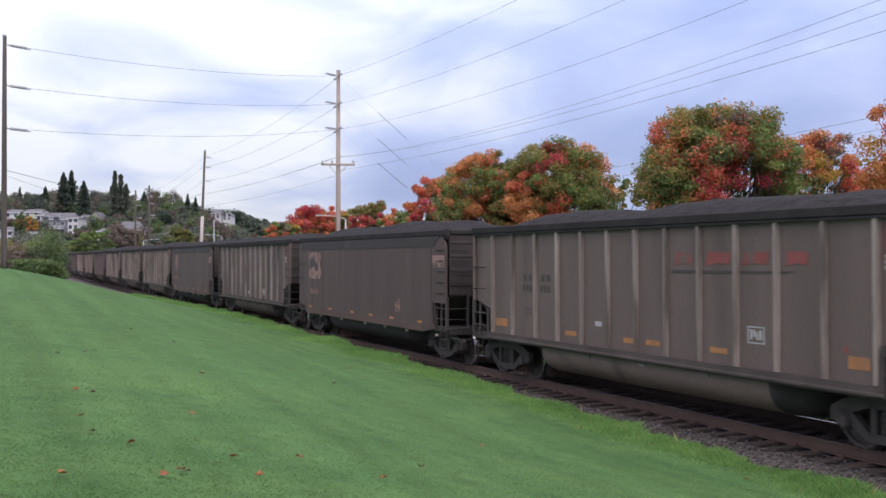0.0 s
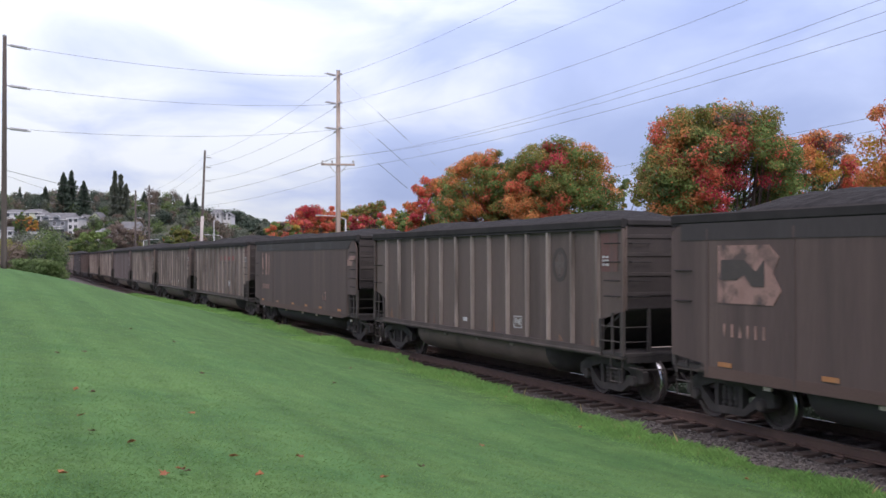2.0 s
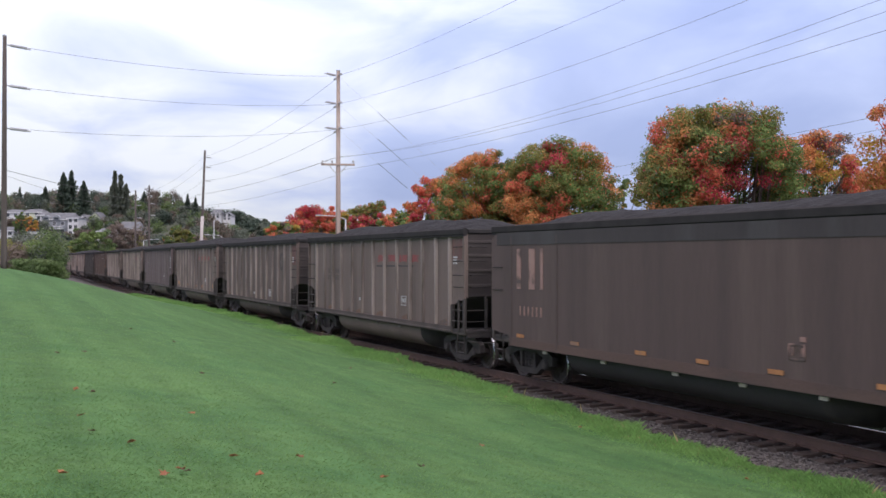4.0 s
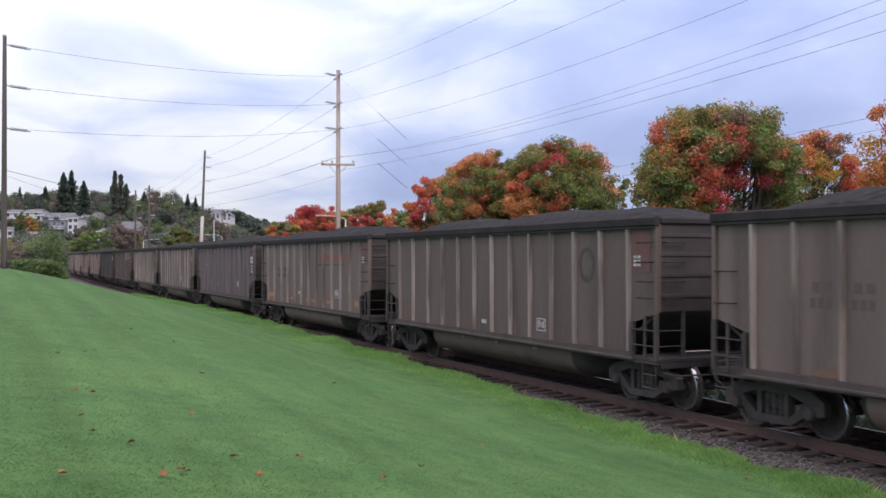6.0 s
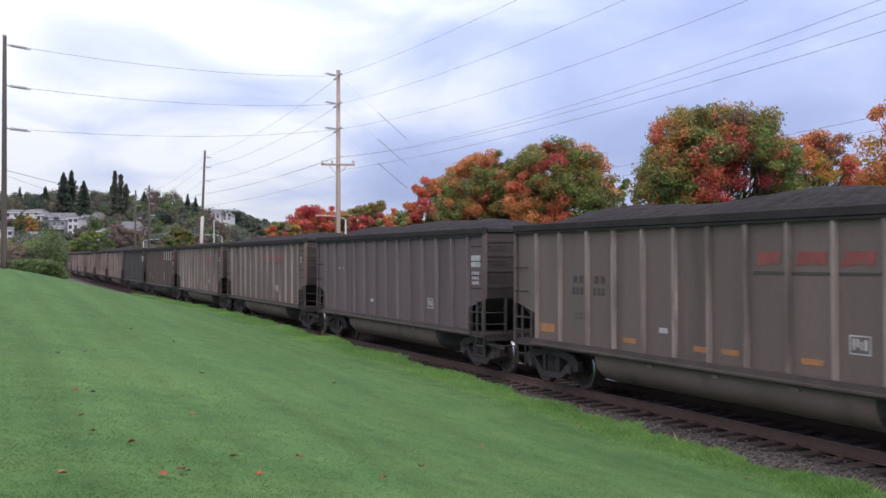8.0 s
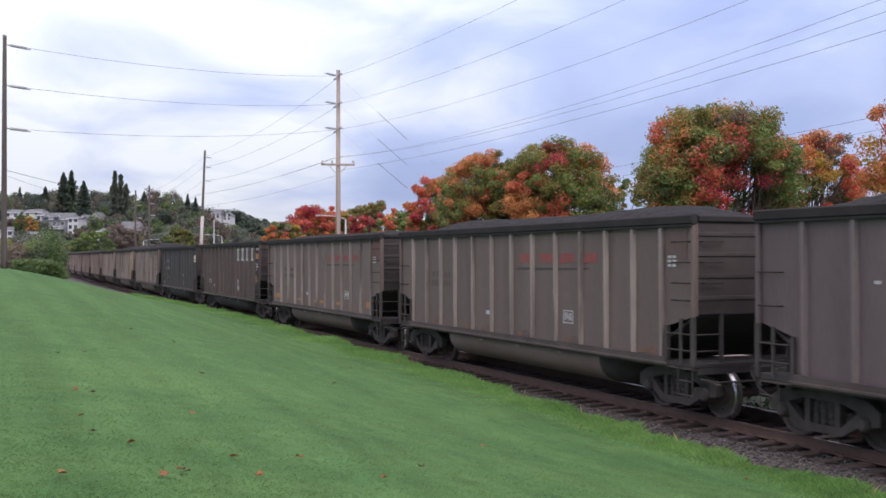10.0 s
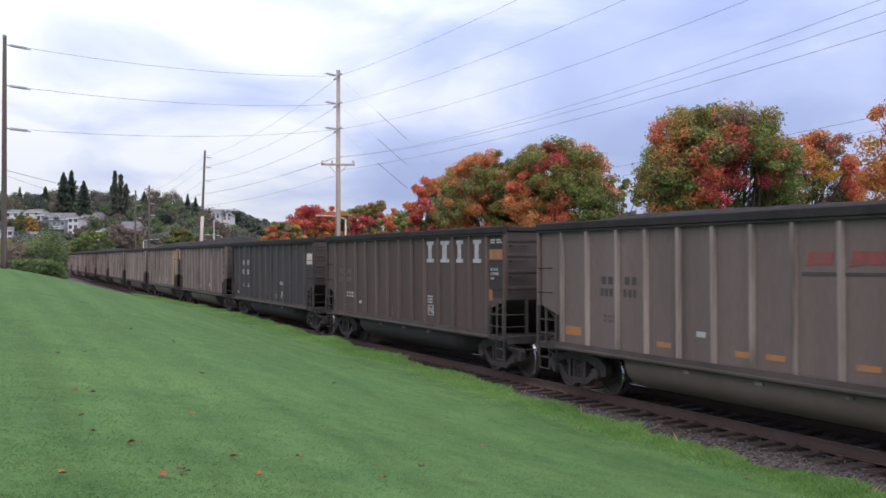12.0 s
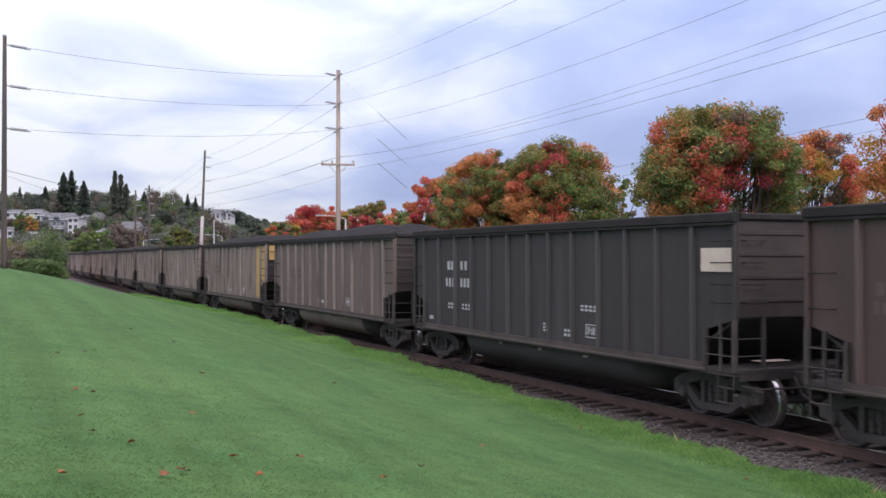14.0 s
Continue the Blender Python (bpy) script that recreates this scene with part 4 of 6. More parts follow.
def smooth_car(label, seed, faded=False):
    car = make_car("smooth", SMOOTH, None, TUB_DARK, "sooty rounded top rail", label, "coal train", seed)
    y = -SIDE - 0.012
    if faded:
        for x, w in ((-5.9, 0.2), (-5.3, 0.28), (-4.75, 0.12)):
            mark(car, "painted_streak", Build().box(x, x + w, y, y + 0.01, 2.25, 3.2), PINK, "worn pale streak of paint")
    else:
        mark(car, "painted_panel", Build().plate([(-5.9, 2.2), (-5.9, 3.2), (-4.6, 3.2), (-4.35, 3.0), (-4.5, 2.72), (-4.3, 2.45), (-4.5, 2.2)], y, y + 0.01), PINK, "weathered pink panel")
        mark(car, "painted_shape", Build().plate([(-5.8, 2.6), (-5.8, 2.95), (-5.2, 2.95), (-4.9, 2.75), (-4.7, 2.95), (-4.7, 2.5), (-5.0, 2.5), (-5.2, 2.7), (-5.4, 2.6)], y - 0.01, y), GREYMARK, "dark painted shape")
    mark(car, "stencil", bars(-5.75, 1.62, 1, 0.06, 0.22, 0.14, 6, y=y, seed=seed), PINK, "weathered stencil bars")
    for x in (-5.9, -3.41, -0.92, 1.0, 2.9, 5.2):
        mark(car, "reflector_patch", Build().box(x, x + 0.36, y - 0.004, y + 0.003, 1.09, 1.17), ORANGE, "faded orange patch")
        mark(car, "reflector", Build().box(x + 1.0, x + 1.18, -1.47, -1.44, 0.77, 0.83), CREAM, "small white reflector")
    mark(car, "placard", Build().box(6.3, 7.15, y, y + 0.01, 2.72, 3.06), PINK, "faded pink placard")
    band = Build().plate([(-6.95, 3.3), (-6.95, 3.6), (6.85, 3.6), (6.5, 3.42), (6.4, 3.3)], y, y + 0.01).mesh("top_band", BLACK)
    part("top_band", band, car, "sooty black upper band")
    part("top_band", band, car, "sooty black upper band", flip())
    part("foot_band", Build().plate([(-6.28, 0.87), (-6.28, 1.07), (-4.0, 1.05), (0.0, 1.07), (5.55, 1.05), (5.55, 0.87)], y + 0.004, y + 0.011).mesh("foot_band", SMOOTH_FOOT), car, "rusty brown band along the foot")
    mark(car, "stencil", stencil_box(3.37, 1.36, 0.37, 0.26, y), PINK, "faded pink boxed stencil")
    mark(car, "warning_spot", Build().box(3.64, 3.76, y, y + 0.01, 1.66, 1.74), PINK, "faded pink spot")
    return car


def brown_car(label):
    car = make_car("ribbed", BROWN, BROWN_RIB, TUB_DARK, "sooty black top rail", label, "coal train", 8)
    for x, w in ((2.24, 0.5), (3.22, 0.6), (4.3, 0.42), (5.36, 0.48)):
        mark(car, "painted_block", block_letter(x, 2.86, w, 0.6), WHITE, "big white painted block")
    mark(car, "stencil", number_bars(-5.9, 2.44, 0.9, 0.5, 0.18), BROWN_RIB, "faded stencil bars")
    mark(car, "stencil", bars(-5.0, 1.75, 2, 0.16, 0.07, 0.1, 4, seed=4), WHITE, "small white stencil bars")
    mark(car, "placard", marks_plate(6.3, 7.1, 2.95, 3.2), ORANGE, "faded orange placard")
    mark(car, "placard", marks_plate(6.3, 6.5, 1.9, 2.2), ORANGE, "faded orange placard")
    mark(car, "stencil", bars(6.4, 3.42, 2, 0.3, 0.04, 0.03, 2, seed=9), WHITE, "small white stencil bars")
    mark(car, "end_panel", marks_plate(6.35, 7.2, 1.99, 3.57, -SIDE + 0.084), END, "sooty dark end panel")
    for i, word in enumerate(("ROTARY", "COUPLER", "END")):
        lettering(car, word, 6.42, 2.66 - 0.11 * i, 0.105)
    mark(car, "stencil", bars(2.3, 1.86, 3, 0.1, 0.05, 0.03, 3, seed=7), WHITE, "small white stencil bars")
    common_marks(car, 1, False, 2.32, 1.35, label_x=-3.7, label_z=1.5)
    for x in (-0.6, -3.3, 3.1):
        mark(car, "rust_patch", marks_plate(x, x + 0.12, 1.2, 1.5), RUST, "rusty streak")
    return car


def black_car(label):
    car = make_car("ribbed", BLACK, BLACK_RIB, TUB_DARK, "sooty black top rail", label, "coal train", 13, RIBS_BACK)
    mark(car, "stencil", bars(-4.95, 2.66, 1, 0.17, 0.24, 0.08, 2, seed=2), WHITE, "white stencil bars")
    mark(car, "stencil", bars(-4.1, 2.66, 1, 0.17, 0.24, 0.08, 2, seed=3), WHITE, "white stencil bars")
    mark(car, "stencil", bars(-5.05, 2.2, 1, 0.13, 0.24, 0.08, 3, seed=4), WHITE, "white stencil bars")
    mark(car, "stencil", bars(-4.1, 2.2, 1, 0.13, 0.24, 0.08, 3, seed=5), WHITE, "white stencil bars")
    mark(car, "stencil", bars(-4.9, 1.7, 2, 0.14, 0.06, 0.06, 2, seed=6), WHITE, "small white stencil bars")
    mark(car, "stencil", bars(-4.0, 1.7, 2, 0.14, 0.06, 0.06, 3, seed=7), WHITE, "small white stencil bars")
    mark(car, "stencil", bars(0.45, 1.45, 3, 0.12, 0.045, 0.03, 2, seed=8), WHITE, "small white stencil bars")
    mark(car, "stencil", bars(1.4, 1.35, 2, 0.12, 0.06, 0.03, 2, seed=9), WHITE, "small white stencil bars")
    mark(car, "stencil", bars(2.1, 1.92, 2, 0.12, 0.05, 0.05, 4, seed=10), WHITE, "small white stencil bars")
    mark(car, "placard", marks_plate(6.28, 7.12, 2.74, 3.16, -SIDE + 0.06), CREAM, "cream placard")
    common_marks(car, 2, False, 2.3, 1.28, label_x=-6.2, label_z=1.3)
    return car


def maroon_car(label):
    car = make_car("ribbed", MAROON, MAROON_RIB, TUB, "sooty black top rail", label, "coal train", 7)
    mark(car, "placard", marks_plate(6.4, 6.95, 2.75, 3.05), WHITE, "grimy white placard")
    mark(car, "stencil", bars(6.45, 2.55, 3, 0.12, 0.08, 0.03, 3, seed=4), WHITE, "small white stencil bars")
    mark(car, "stencil", bars(-5.2, 2.6, 1, 0.16, 0.05, 0.3, 3, seed=4), WHITE, "small white stencil bars")
    common_marks(car, 3, False)
    return car


ORDER = {
    -12: lambda: plain_car("dusty taupe ribbed coal gondola with a heaped load", 1),
    -11: lambda: stripe_car("taupe ribbed coal gondola with red blocks and orange patches", 2, True),
    -10: lambda: smooth_car("smooth-sided sooty brown coal gondola with a weathered pink panel", 11),
    -9: lambda: plain_car("taupe ribbed coal gondola with a faded round emblem", 4, TAN_DARK, emblem=True),
    -8: lambda: smooth_car("smooth-sided sooty coal gondola with a pale placard", 4, True),
    -7: lambda: stripe_car("taupe ribbed coal gondola with faded red blocks", 6, False),
    -6: lambda: plain_car("taupe ribbed coal gondola with a round emblem and rusty foot", 7, TAN_DARK, emblem=True),
    -5: lambda: stripe_car("taupe ribbed coal gondola with red blocks and orange patches", 16, True),
    -4: lambda: maroon_car("dusty maroon ribbed coal gondola with a white placard"),
    -3: lambda: stripe_car("grey-taupe ribbed coal gondola with faded red blocks", 9, False),
    -2: lambda: stripe_car("taupe ribbed coal gondola with red blocks and orange patches", 10, True),
    -1: lambda: brown_car("dark brown ribbed coal gondola with big white painted blocks"),
    0: lambda: black_car("charcoal black ribbed coal gondola with a cream placard"),
    1: lambda: plain_car("dusty taupe ribbed coal gondola with rusty streaks", 11),
    2: lambda: yellow_end_car("beige ribbed coal gondola with an ochre yellow end panel", 12),
}


def yellow_end_car(label, seed):
    car = plain_car(label, seed, TAN_LIGHT)
    mark(car, "painted_panel", marks_plate(5.25, 6.1, 1.2, 3.58), YELLOW, "ochre yellow panel")
    mark(car, "painted_panel", marks_plate(6.3, 7.16, 1.98, 3.58), YELLOW, "ochre yellow panel")
    mark(car, "end_panel", Build().box(7.275, 7.285, -1.4, -0.2, 2.9, 3.55), YELLOW, "ochre yellow panel")
    return car


TRAIN = {}
for k in range(-12, 3):
    TRAIN[k] = ORDER[k]()
far_a = plain_car("dusty beige ribbed coal gondola far along the train", 13, TAN_LIGHT)
far_b = plain_car("dusty taupe ribbed coal gondola far along the train", 14)
for k in range(3, 16):
    pick = (far_b, far_a)[k in (3, 4, 7, 9, 10, 13)]
    TRAIN[k] = pick if not any(pick is c for c in TRAIN.values()) else copy_thing(pick, Matrix())


def car_pose(k, t):
    s = PHASE + k * SPACING - SPEED * (t - 14.0)
    xf, yf, _ = on_track(s - 6.17)
    xb, yb, _ = on_track(s + 6.17)
    x, y, _ = on_track(s)
    x, y = (xf + xb + x) / 3, (yf + yb + y) / 3
    return pose(float(x), float(y), 0.0, 0, 0, math.degrees(math.atan2(yf - yb, xf - xb)))


def motions():
    for k, car in TRAIN.items():
        walk(car, [(0.5 * i, car_pose(k, 0.5 * i)) for i in range(29)])
        for wheels in [o for o in car.children_recursive if o.name.startswith("wheelset")] if -12 <= k <= 3 else ():
            x = wheels.location.x
            turn = math.degrees(SPEED / 0.457) / FPS
            walk(wheels, [(i / FPS, pose(x, 0, 0.457, 0, (turn * i) % 360, 0)) for i in range(14 * FPS + 1)])


# ---- poles and wires ----


def catenary(p, q, sag, n=14):
    p, q = Vector(p), Vector(q)
    return [p.lerp(q, i / n) - Vector((0, 0, sag * 4 * (i / n) * (1 - i / n))) for i in range(n + 1)]


def wire(p, q, sag=0.5, r=0.012, name="overhead_wire", label="dark overhead power cable"):
    thing(name, label, "cable", "overhead wires", data=Build().tube(catenary(p, q, sag), r * 0.8, 5).mesh(name, WIRE))


def utility_pole(x, y, top, mat_, label, r=0.17, brackets=(), cross=None, lean=0.0):
    g = ground_z(x, y)
    p = thing("utility_pole", label, "utility pole", "utility poles", m=pose(x, y, g, 0, lean, 0))
    part("pole", Build().lathe([(-0.3, r), (0.5, r), ((top - g) * 0.5, r * 0.85), (top - g, r * 0.66)], 14, 2).mesh("pole", mat_, True), p)
    part("pole_cap", Build().lathe([(0, r * 0.75), (0.05, r * 0.75), (0.08, r * 0.3)], 12, 2, (0, 0, top - g)).mesh("pole_cap", STEEL), p, "metal pole cap")
    for z, dx, dy, ln in brackets:
        d = Vector((dx, dy, 0)).normalized()
        z -= g
        b = Build()
        a0, a1 = d * 0.15, d * (0.15 + ln)
        b.tube([(a0.x, a0.y, z), (a0.x * 2, a0.y * 2, z)], 0.03, 6)
        for i in range(9):                           # sheds of a strain insulator
            c = a0.lerp(a1, 0.15 + 0.08 * i)
            c2 = a0.lerp(a1, 0.15 + 0.08 * i + 0.035)
            b.tube([(c.x, c.y, z), (c2.x, c2.y, z)], 0.075, 8)
        b.tube([(a0.x, a0.y, z), (a1.x, a1.y, z - 0.03)], 0.035, 6)
        part("insulator", b.mesh("insulator", INSUL), p, "grey strain insulator")
    if cross:
        z, ln, ang = cross
        c = part("crossarm", Build().box(-ln, ln, -0.06, 0.06, z - g - 0.07, z - g + 0.07, c=0.01).mesh("crossarm", mat_), p, m=pose(0, -0.18, 0, 0, 0, ang))
        for sx in (-1, 1):
            part("brace", Build().tube([(sx * ln * 0.55, -0.02, z - g - 0.05), (0, 0.05, z - g - 0.75)], 0.025, 6).mesh("brace", STEEL), c)
        for sx in (-0.92, -0.35, 0.92):
            part("pin_insulator", Build().lathe([(0.07, 0.03), (0.15, 0.03), (0.16, 0.07), (0.24, 0.08), (0.3, 0.03)], 10, 2, (sx * ln, 0, z - g)).mesh("pin_insulator", INSUL), c)
    return p


LINE = Vector((0.413, -0.911, 0))                    # the run of the power line, towards the camera
A, B, D = (-21.45, 52.0), (-7.25, 73.6), (-27.0, 118.0)
E_, F_ = (-48.6, 176.0), (-54.6, 189.0)
C_ = (25.0, 2.54)
AB = (B[0] - A[0], B[1] - A[1])
zA = [13.45, 11.45, 9.35]
zB = [15.6, 13.65, 11.9]
zC = [19.25, 16.75, 14.75]
zD = [14.2, 13.1, 11.6]
utility_pole(*A, 13.85, POLE_DARK, "dark weathered wooden dead-end pole on the lawn", 0.14, brackets=[(z, *AB, 1.3) for z in zA])
utility_pole(*B, 15.95, POLE, "pale weathered tall wooden power pole with a crossarm", 0.19,
             brackets=[(z, -AB[0], -AB[1], 1.3) for z in zB] + [(z - 0.1, -LINE.x, -LINE.y, 0.8) for z in zB] + [(z + 0.05, LINE.x, LINE.y, 0.6) for z in zB], cross=(9.45, 1.15, 8))
pole_d = utility_pole(*D, 14.95, POLE_DARK, "dark weathered wooden power pole beside the track", 0.17, brackets=[(z, 1, 0.1, 0.6) for z in zD], lean=2.2)
part("pale_guard", Build().lathe([(2.0, 0.178), (8.1, 0.172)], 14, 2).mesh("pale_guard", POLE_PALE, True), pole_d, "pale bleached lower part of the pole")
utility_pole(*E_, 15.0, POLE_DARK, "dark distant wooden power pole", 0.2, brackets=[(z, 1, 0.1, 0.9) for z in (12.0, 10.1)], cross=(14.4, 0.7, 20))
utility_pole(*F_, 15.0, POLE_DARK, "dark distant wooden power pole with pale side insulators", 0.2, brackets=[(z, 1, 0.1, 1.0) for z in (12.4, 10.2, 8.0)])
utility_pole(*C_, 19.8, POLE, "pale weathered wooden power pole near the camera", 0.2, cross=(13.2, 1.15, 8))
for za, zb, zc, zd in zip(zA, zB, zC, zD):
    wire((*A, za), (*B, zb), 0.45, 0.011)
    wire((*B, zb), (*C_, zc), 1.9, 0.009)
    wire((*B, zb - 0.1), (D[0] + 0.4, D[1], zd), 0.7, 0.013)
    wire((D[0] + 0.4, D[1], zd), (*E_, zd - 0.2), 0.6, 0.013)
for off, z, ze in ((-0.35, 9.9, 13.5), (0.0, 10.0, 13.0)):
    wire((B[0] + off, B[1], z), (C_[0] + off, C_[1], ze), 2.0, 0.0085)
    wire((B[0] + off, B[1], z), (D[0] + off, D[1], z + 0.1), 0.35, 0.011)
    wire((D[0] + off, D[1], z + 0.1), (E_[0] + off, E_[1], z + 0.5), 0.4, 0.013)
wire((B[0], B[1], 9.05), (C_[0], C_[1], 11.5), 1.2, 0.0095, label="thick dark communication cable")
wire((B[0], B[1], 8.75), (D[0], D[1], 8.75), 0.35, 0.011, label="thick dark communication cable")
wire((A[0], A[1], 7.3), (-39.7, 190.0, 12.3), 0.9, 0.016)
wire((A[0], A[1], 7.05), (-54.6, 189.0, 12.6), 0.8, 0.011)
wire((7.1, 100.0, 10.1), (25.0, 35.0, 9.9), 0.3, 0.012, label="thin service cable beside the trees")
wire((7.1, 100.0, 9.3), (25.0, 35.0, 9.3), 0.3, 0.010, label="thin service cable beside the trees")
for z in zB:                                          # guys with long insulating rods
    a, b = Vector((*B, z)), Vector((B[0] + AB[0] * 1.03, B[1] + AB[1] * 1.03, 0.0 + (z - 11.65) * 1.0))
    g = thing("guy_wire", "thin guy wire with a long grey insulating rod", "guy wire", "guy wires")
    part("cable", Build().tube([a, b], 0.005, 5).mesh("cable", INSUL), g)
    part("insulating_rod", Build().tube([a.lerp(b, 0.17), a.lerp(b, 0.31)], 0.015, 6).mesh("insulating_rod", WIRE), g, "dark insulating rod")


def street_lamp(x, y, top, arm, label, ang=0.0):
    g = ground_z(x, y)
    p = thing("street_lamp", label, "street lamp", "street lamps", m=pose(x, y, g, 0, 0, ang))
    h = top - g
    part("pole", Build().lathe([(0, 0.1), (h * 0.95, 0.065)], 10, 2).mesh("pole", STEEL, True), p)
    part("arm", Build().tube([(0, 0, h * 0.95), (arm * 0.35, 0, h * 0.99), (arm, 0, h)], 0.045, 6).mesh("arm", STEEL), p)
    part("lamp_head", Build().box(arm - 0.1 * math.copysign(1, arm), arm + 0.55 * math.copysign(1, arm), -0.13, 0.13, h - 0.05, h + 0.07, c=0.03).mesh("lamp_head", INSUL), p)


street_lamp(-9.6, 105, 7.2, -2.4, "grey steel street lamp beside the trees", 10)
street_lamp(-35.5, 165, 9.3, 2.4, "grey steel street lamp with a curved arm", 0)
street_lamp(-40.5, 195, 7.3, -2.6, "grey steel street lamp beside the brush", 0)
street_lamp(-60.5, 215, 6.8, 2.6, "grey steel street lamp among trees", 0)

# ---- trees ----


def leaf_quads(r, centres, radii, n, size, up=0.25):
    """Loose leaf clusters on the skin and inside of clumps: (n per clump)."""
    k = len(centres)
    d = r.normal(size=(k, n, 3))
    d /= np.linalg.norm(d, axis=2, keepdims=True)
    rad = 0.2 + 0.72 * r.rand(k, n, 1) ** 0.55 + np.abs(r.normal(0, 0.1, (k, n, 1)))
    p = centres[:, None] + d * rad * radii[:, None]
    p = p.reshape(-1, 3)
    nrm = d.reshape(-1, 3) + r.normal(size=p.shape) * 0.5 + np.array([0, 0, up])
    nrm /= np.linalg.norm(nrm, axis=1, keepdims=True)
    t = np.cross(nrm, r.normal(size=p.shape))
    t /= np.linalg.norm(t, axis=1, keepdims=True)
    b = np.cross(nrm, t)
    s = (size * r.uniform(0.6, 1.3, len(p)))[:, None]
    return np.stack([p - t * s, p + b * s * 0.62 - nrm * s * 0.12, p + t * s, p - b * s * 0.62 - nrm * s * 0.12], axis=1)


PALETTE = [LEAF_GREEN, LEAF_DARK, LEAF_OLIVE, LEAF_ORANGE, LEAF_RED, LEAF_CRIMSON, LEAF_YELLOW, LEAF_BROWN]


def maple(x, y, top, half, label, weights, seed, bottom=None, squash=1.0, clumps=120, leaves=190, size=0.16, zones=None, gap=False, fuller=2.7, name="maple_tree"):
    """A broad autumn tree: trunk with limbs, and a crown of clumps whose colours change in patches."""
    r = np.random.RandomState(seed)
    g = ground_z(x, y)
    h = top - g
    low = h * 0.24 if bottom is None else bottom - g
    t = thing(name, label, "tree", "autumn trees", m=pose(x, y, g))
    cz, hz = (low + h) / 2, (h - low) / 2
    # clumps fill an uneven dome
    pts = []
    while len(pts) < clumps:
        d = r.normal(size=3)
        d /= (np.abs(d) ** fuller).sum() ** (1 / fuller)    # fuller than a ball
        rad = r.uniform(0.6, 0.95) if r.rand() < 0.86 else r.uniform(0.1, 0.55)
        bump = 1 + 0.05 * math.sin(d[0] * 5 + seed) * math.cos(d[1] * 4 + d[2] * 5 + seed * 2)
        wide = half * (1.0 if d[2] < 0 else 1 - 0.1 * d[2])
        p = np.array([d[0] * wide * rad * bump, d[1] * wide * rad * bump * squash, cz + d[2] * hz * rad * bump])
        bare = gap and -0.12 * half < p[0] < 0.58 * half and p[2] < low + 0.56 * (h - low) and r.rand() < 0.9
        if p[2] > low * 0.8 and not bare:
            pts.append(p)
    pts = np.array(pts)
    rr = half * r.uniform(0.09, 0.17, (clumps, 1)) * np.array([[1.15, 1.15, 0.85]])
    verts = leaf_quads(r, pts, rr, leaves, size)
    w = np.cumsum(np.array(weights, float) / sum(weights))
    # nearby clumps share a colour
    seeds_n = 14 if zones else 34
    sp = np.stack([r.uniform(-half, half, seeds_n), r.uniform(-half, half, seeds_n), r.uniform(low, h, seeds_n)], 1)
    sc = np.searchsorted(w, (np.arange(seeds_n) + r.rand()) / seeds_n % 1.0)
    r.shuffle(sc)
    if zones:
        for zx, zz, colour in zones:
            sp = np.vstack([sp, [zx * half, -half * 0.7, low + zz * (h - low)]])
            sc = np.append(sc, colour)
    dist = ((pts[:, None] - sp[None]) ** 2).sum(2) + r.rand(clumps, len(sp)) * half * half * (0.2 if zones else 0.1)
    ci = sc[np.argmin(dist, axis=1)]
    leaf_i = np.repeat(ci, leaves)
    mixed = r.rand(len(leaf_i)) < 0.22
    leaf_i[mixed] = np.searchsorted(w, r.rand(mixed.sum()))
    part("crown", quads("crown", verts, PALETTE, leaf_i), t, "dense patchwork of autumn leaves")
    b = Build()
    tr = 0.022 * h
    b.tube([(0, 0, -0.2), (0.05, 0, low * 0.6), (0.02, 0.05, low * 1.1)], tr, 10, r1=tr * 0.75)
    for i in range(9):
        q = pts[r.randint(clumps)]
        b.tube([(0, 0, low * r.uniform(0.8, 1.1)), (q[0] * 0.35, q[1] * 0.35, low + (q[2] - low) * 0.45), tuple(q)], tr * 0.5, 6, r1=0.03)
    for q in pts[r.choice(clumps, min(40, clumps), replace=False)]:
        b.tube([(q[0] * 0.35, q[1] * 0.35, low + (q[2] - low) * 0.5), (q[0] * 0.75, q[1] * 0.75, low + (q[2] - low) * 0.8), tuple(q)], tr * 0.2, 5, r1=0.015)
    for _ in range(16 if gap else 0):                # upright pale stems show where the crown is thin
        q = (r.uniform(-0.15, 0.6) * half, r.uniform(-0.5, 0.3) * half, low + r.uniform(0.55, 0.8) * (h - low))
        b.tube([(q[0] * 0.35, q[1] * 0.3, low * 0.9), (q[0] * 0.85, q[1] * 0.8, low + 0.3 * (q[2] - low)), q], tr * 0.3, 6, r1=0.03)
    part("trunk", b.mesh("trunk", BARK, True), t, "grey-brown trunk and limbs")
    return t


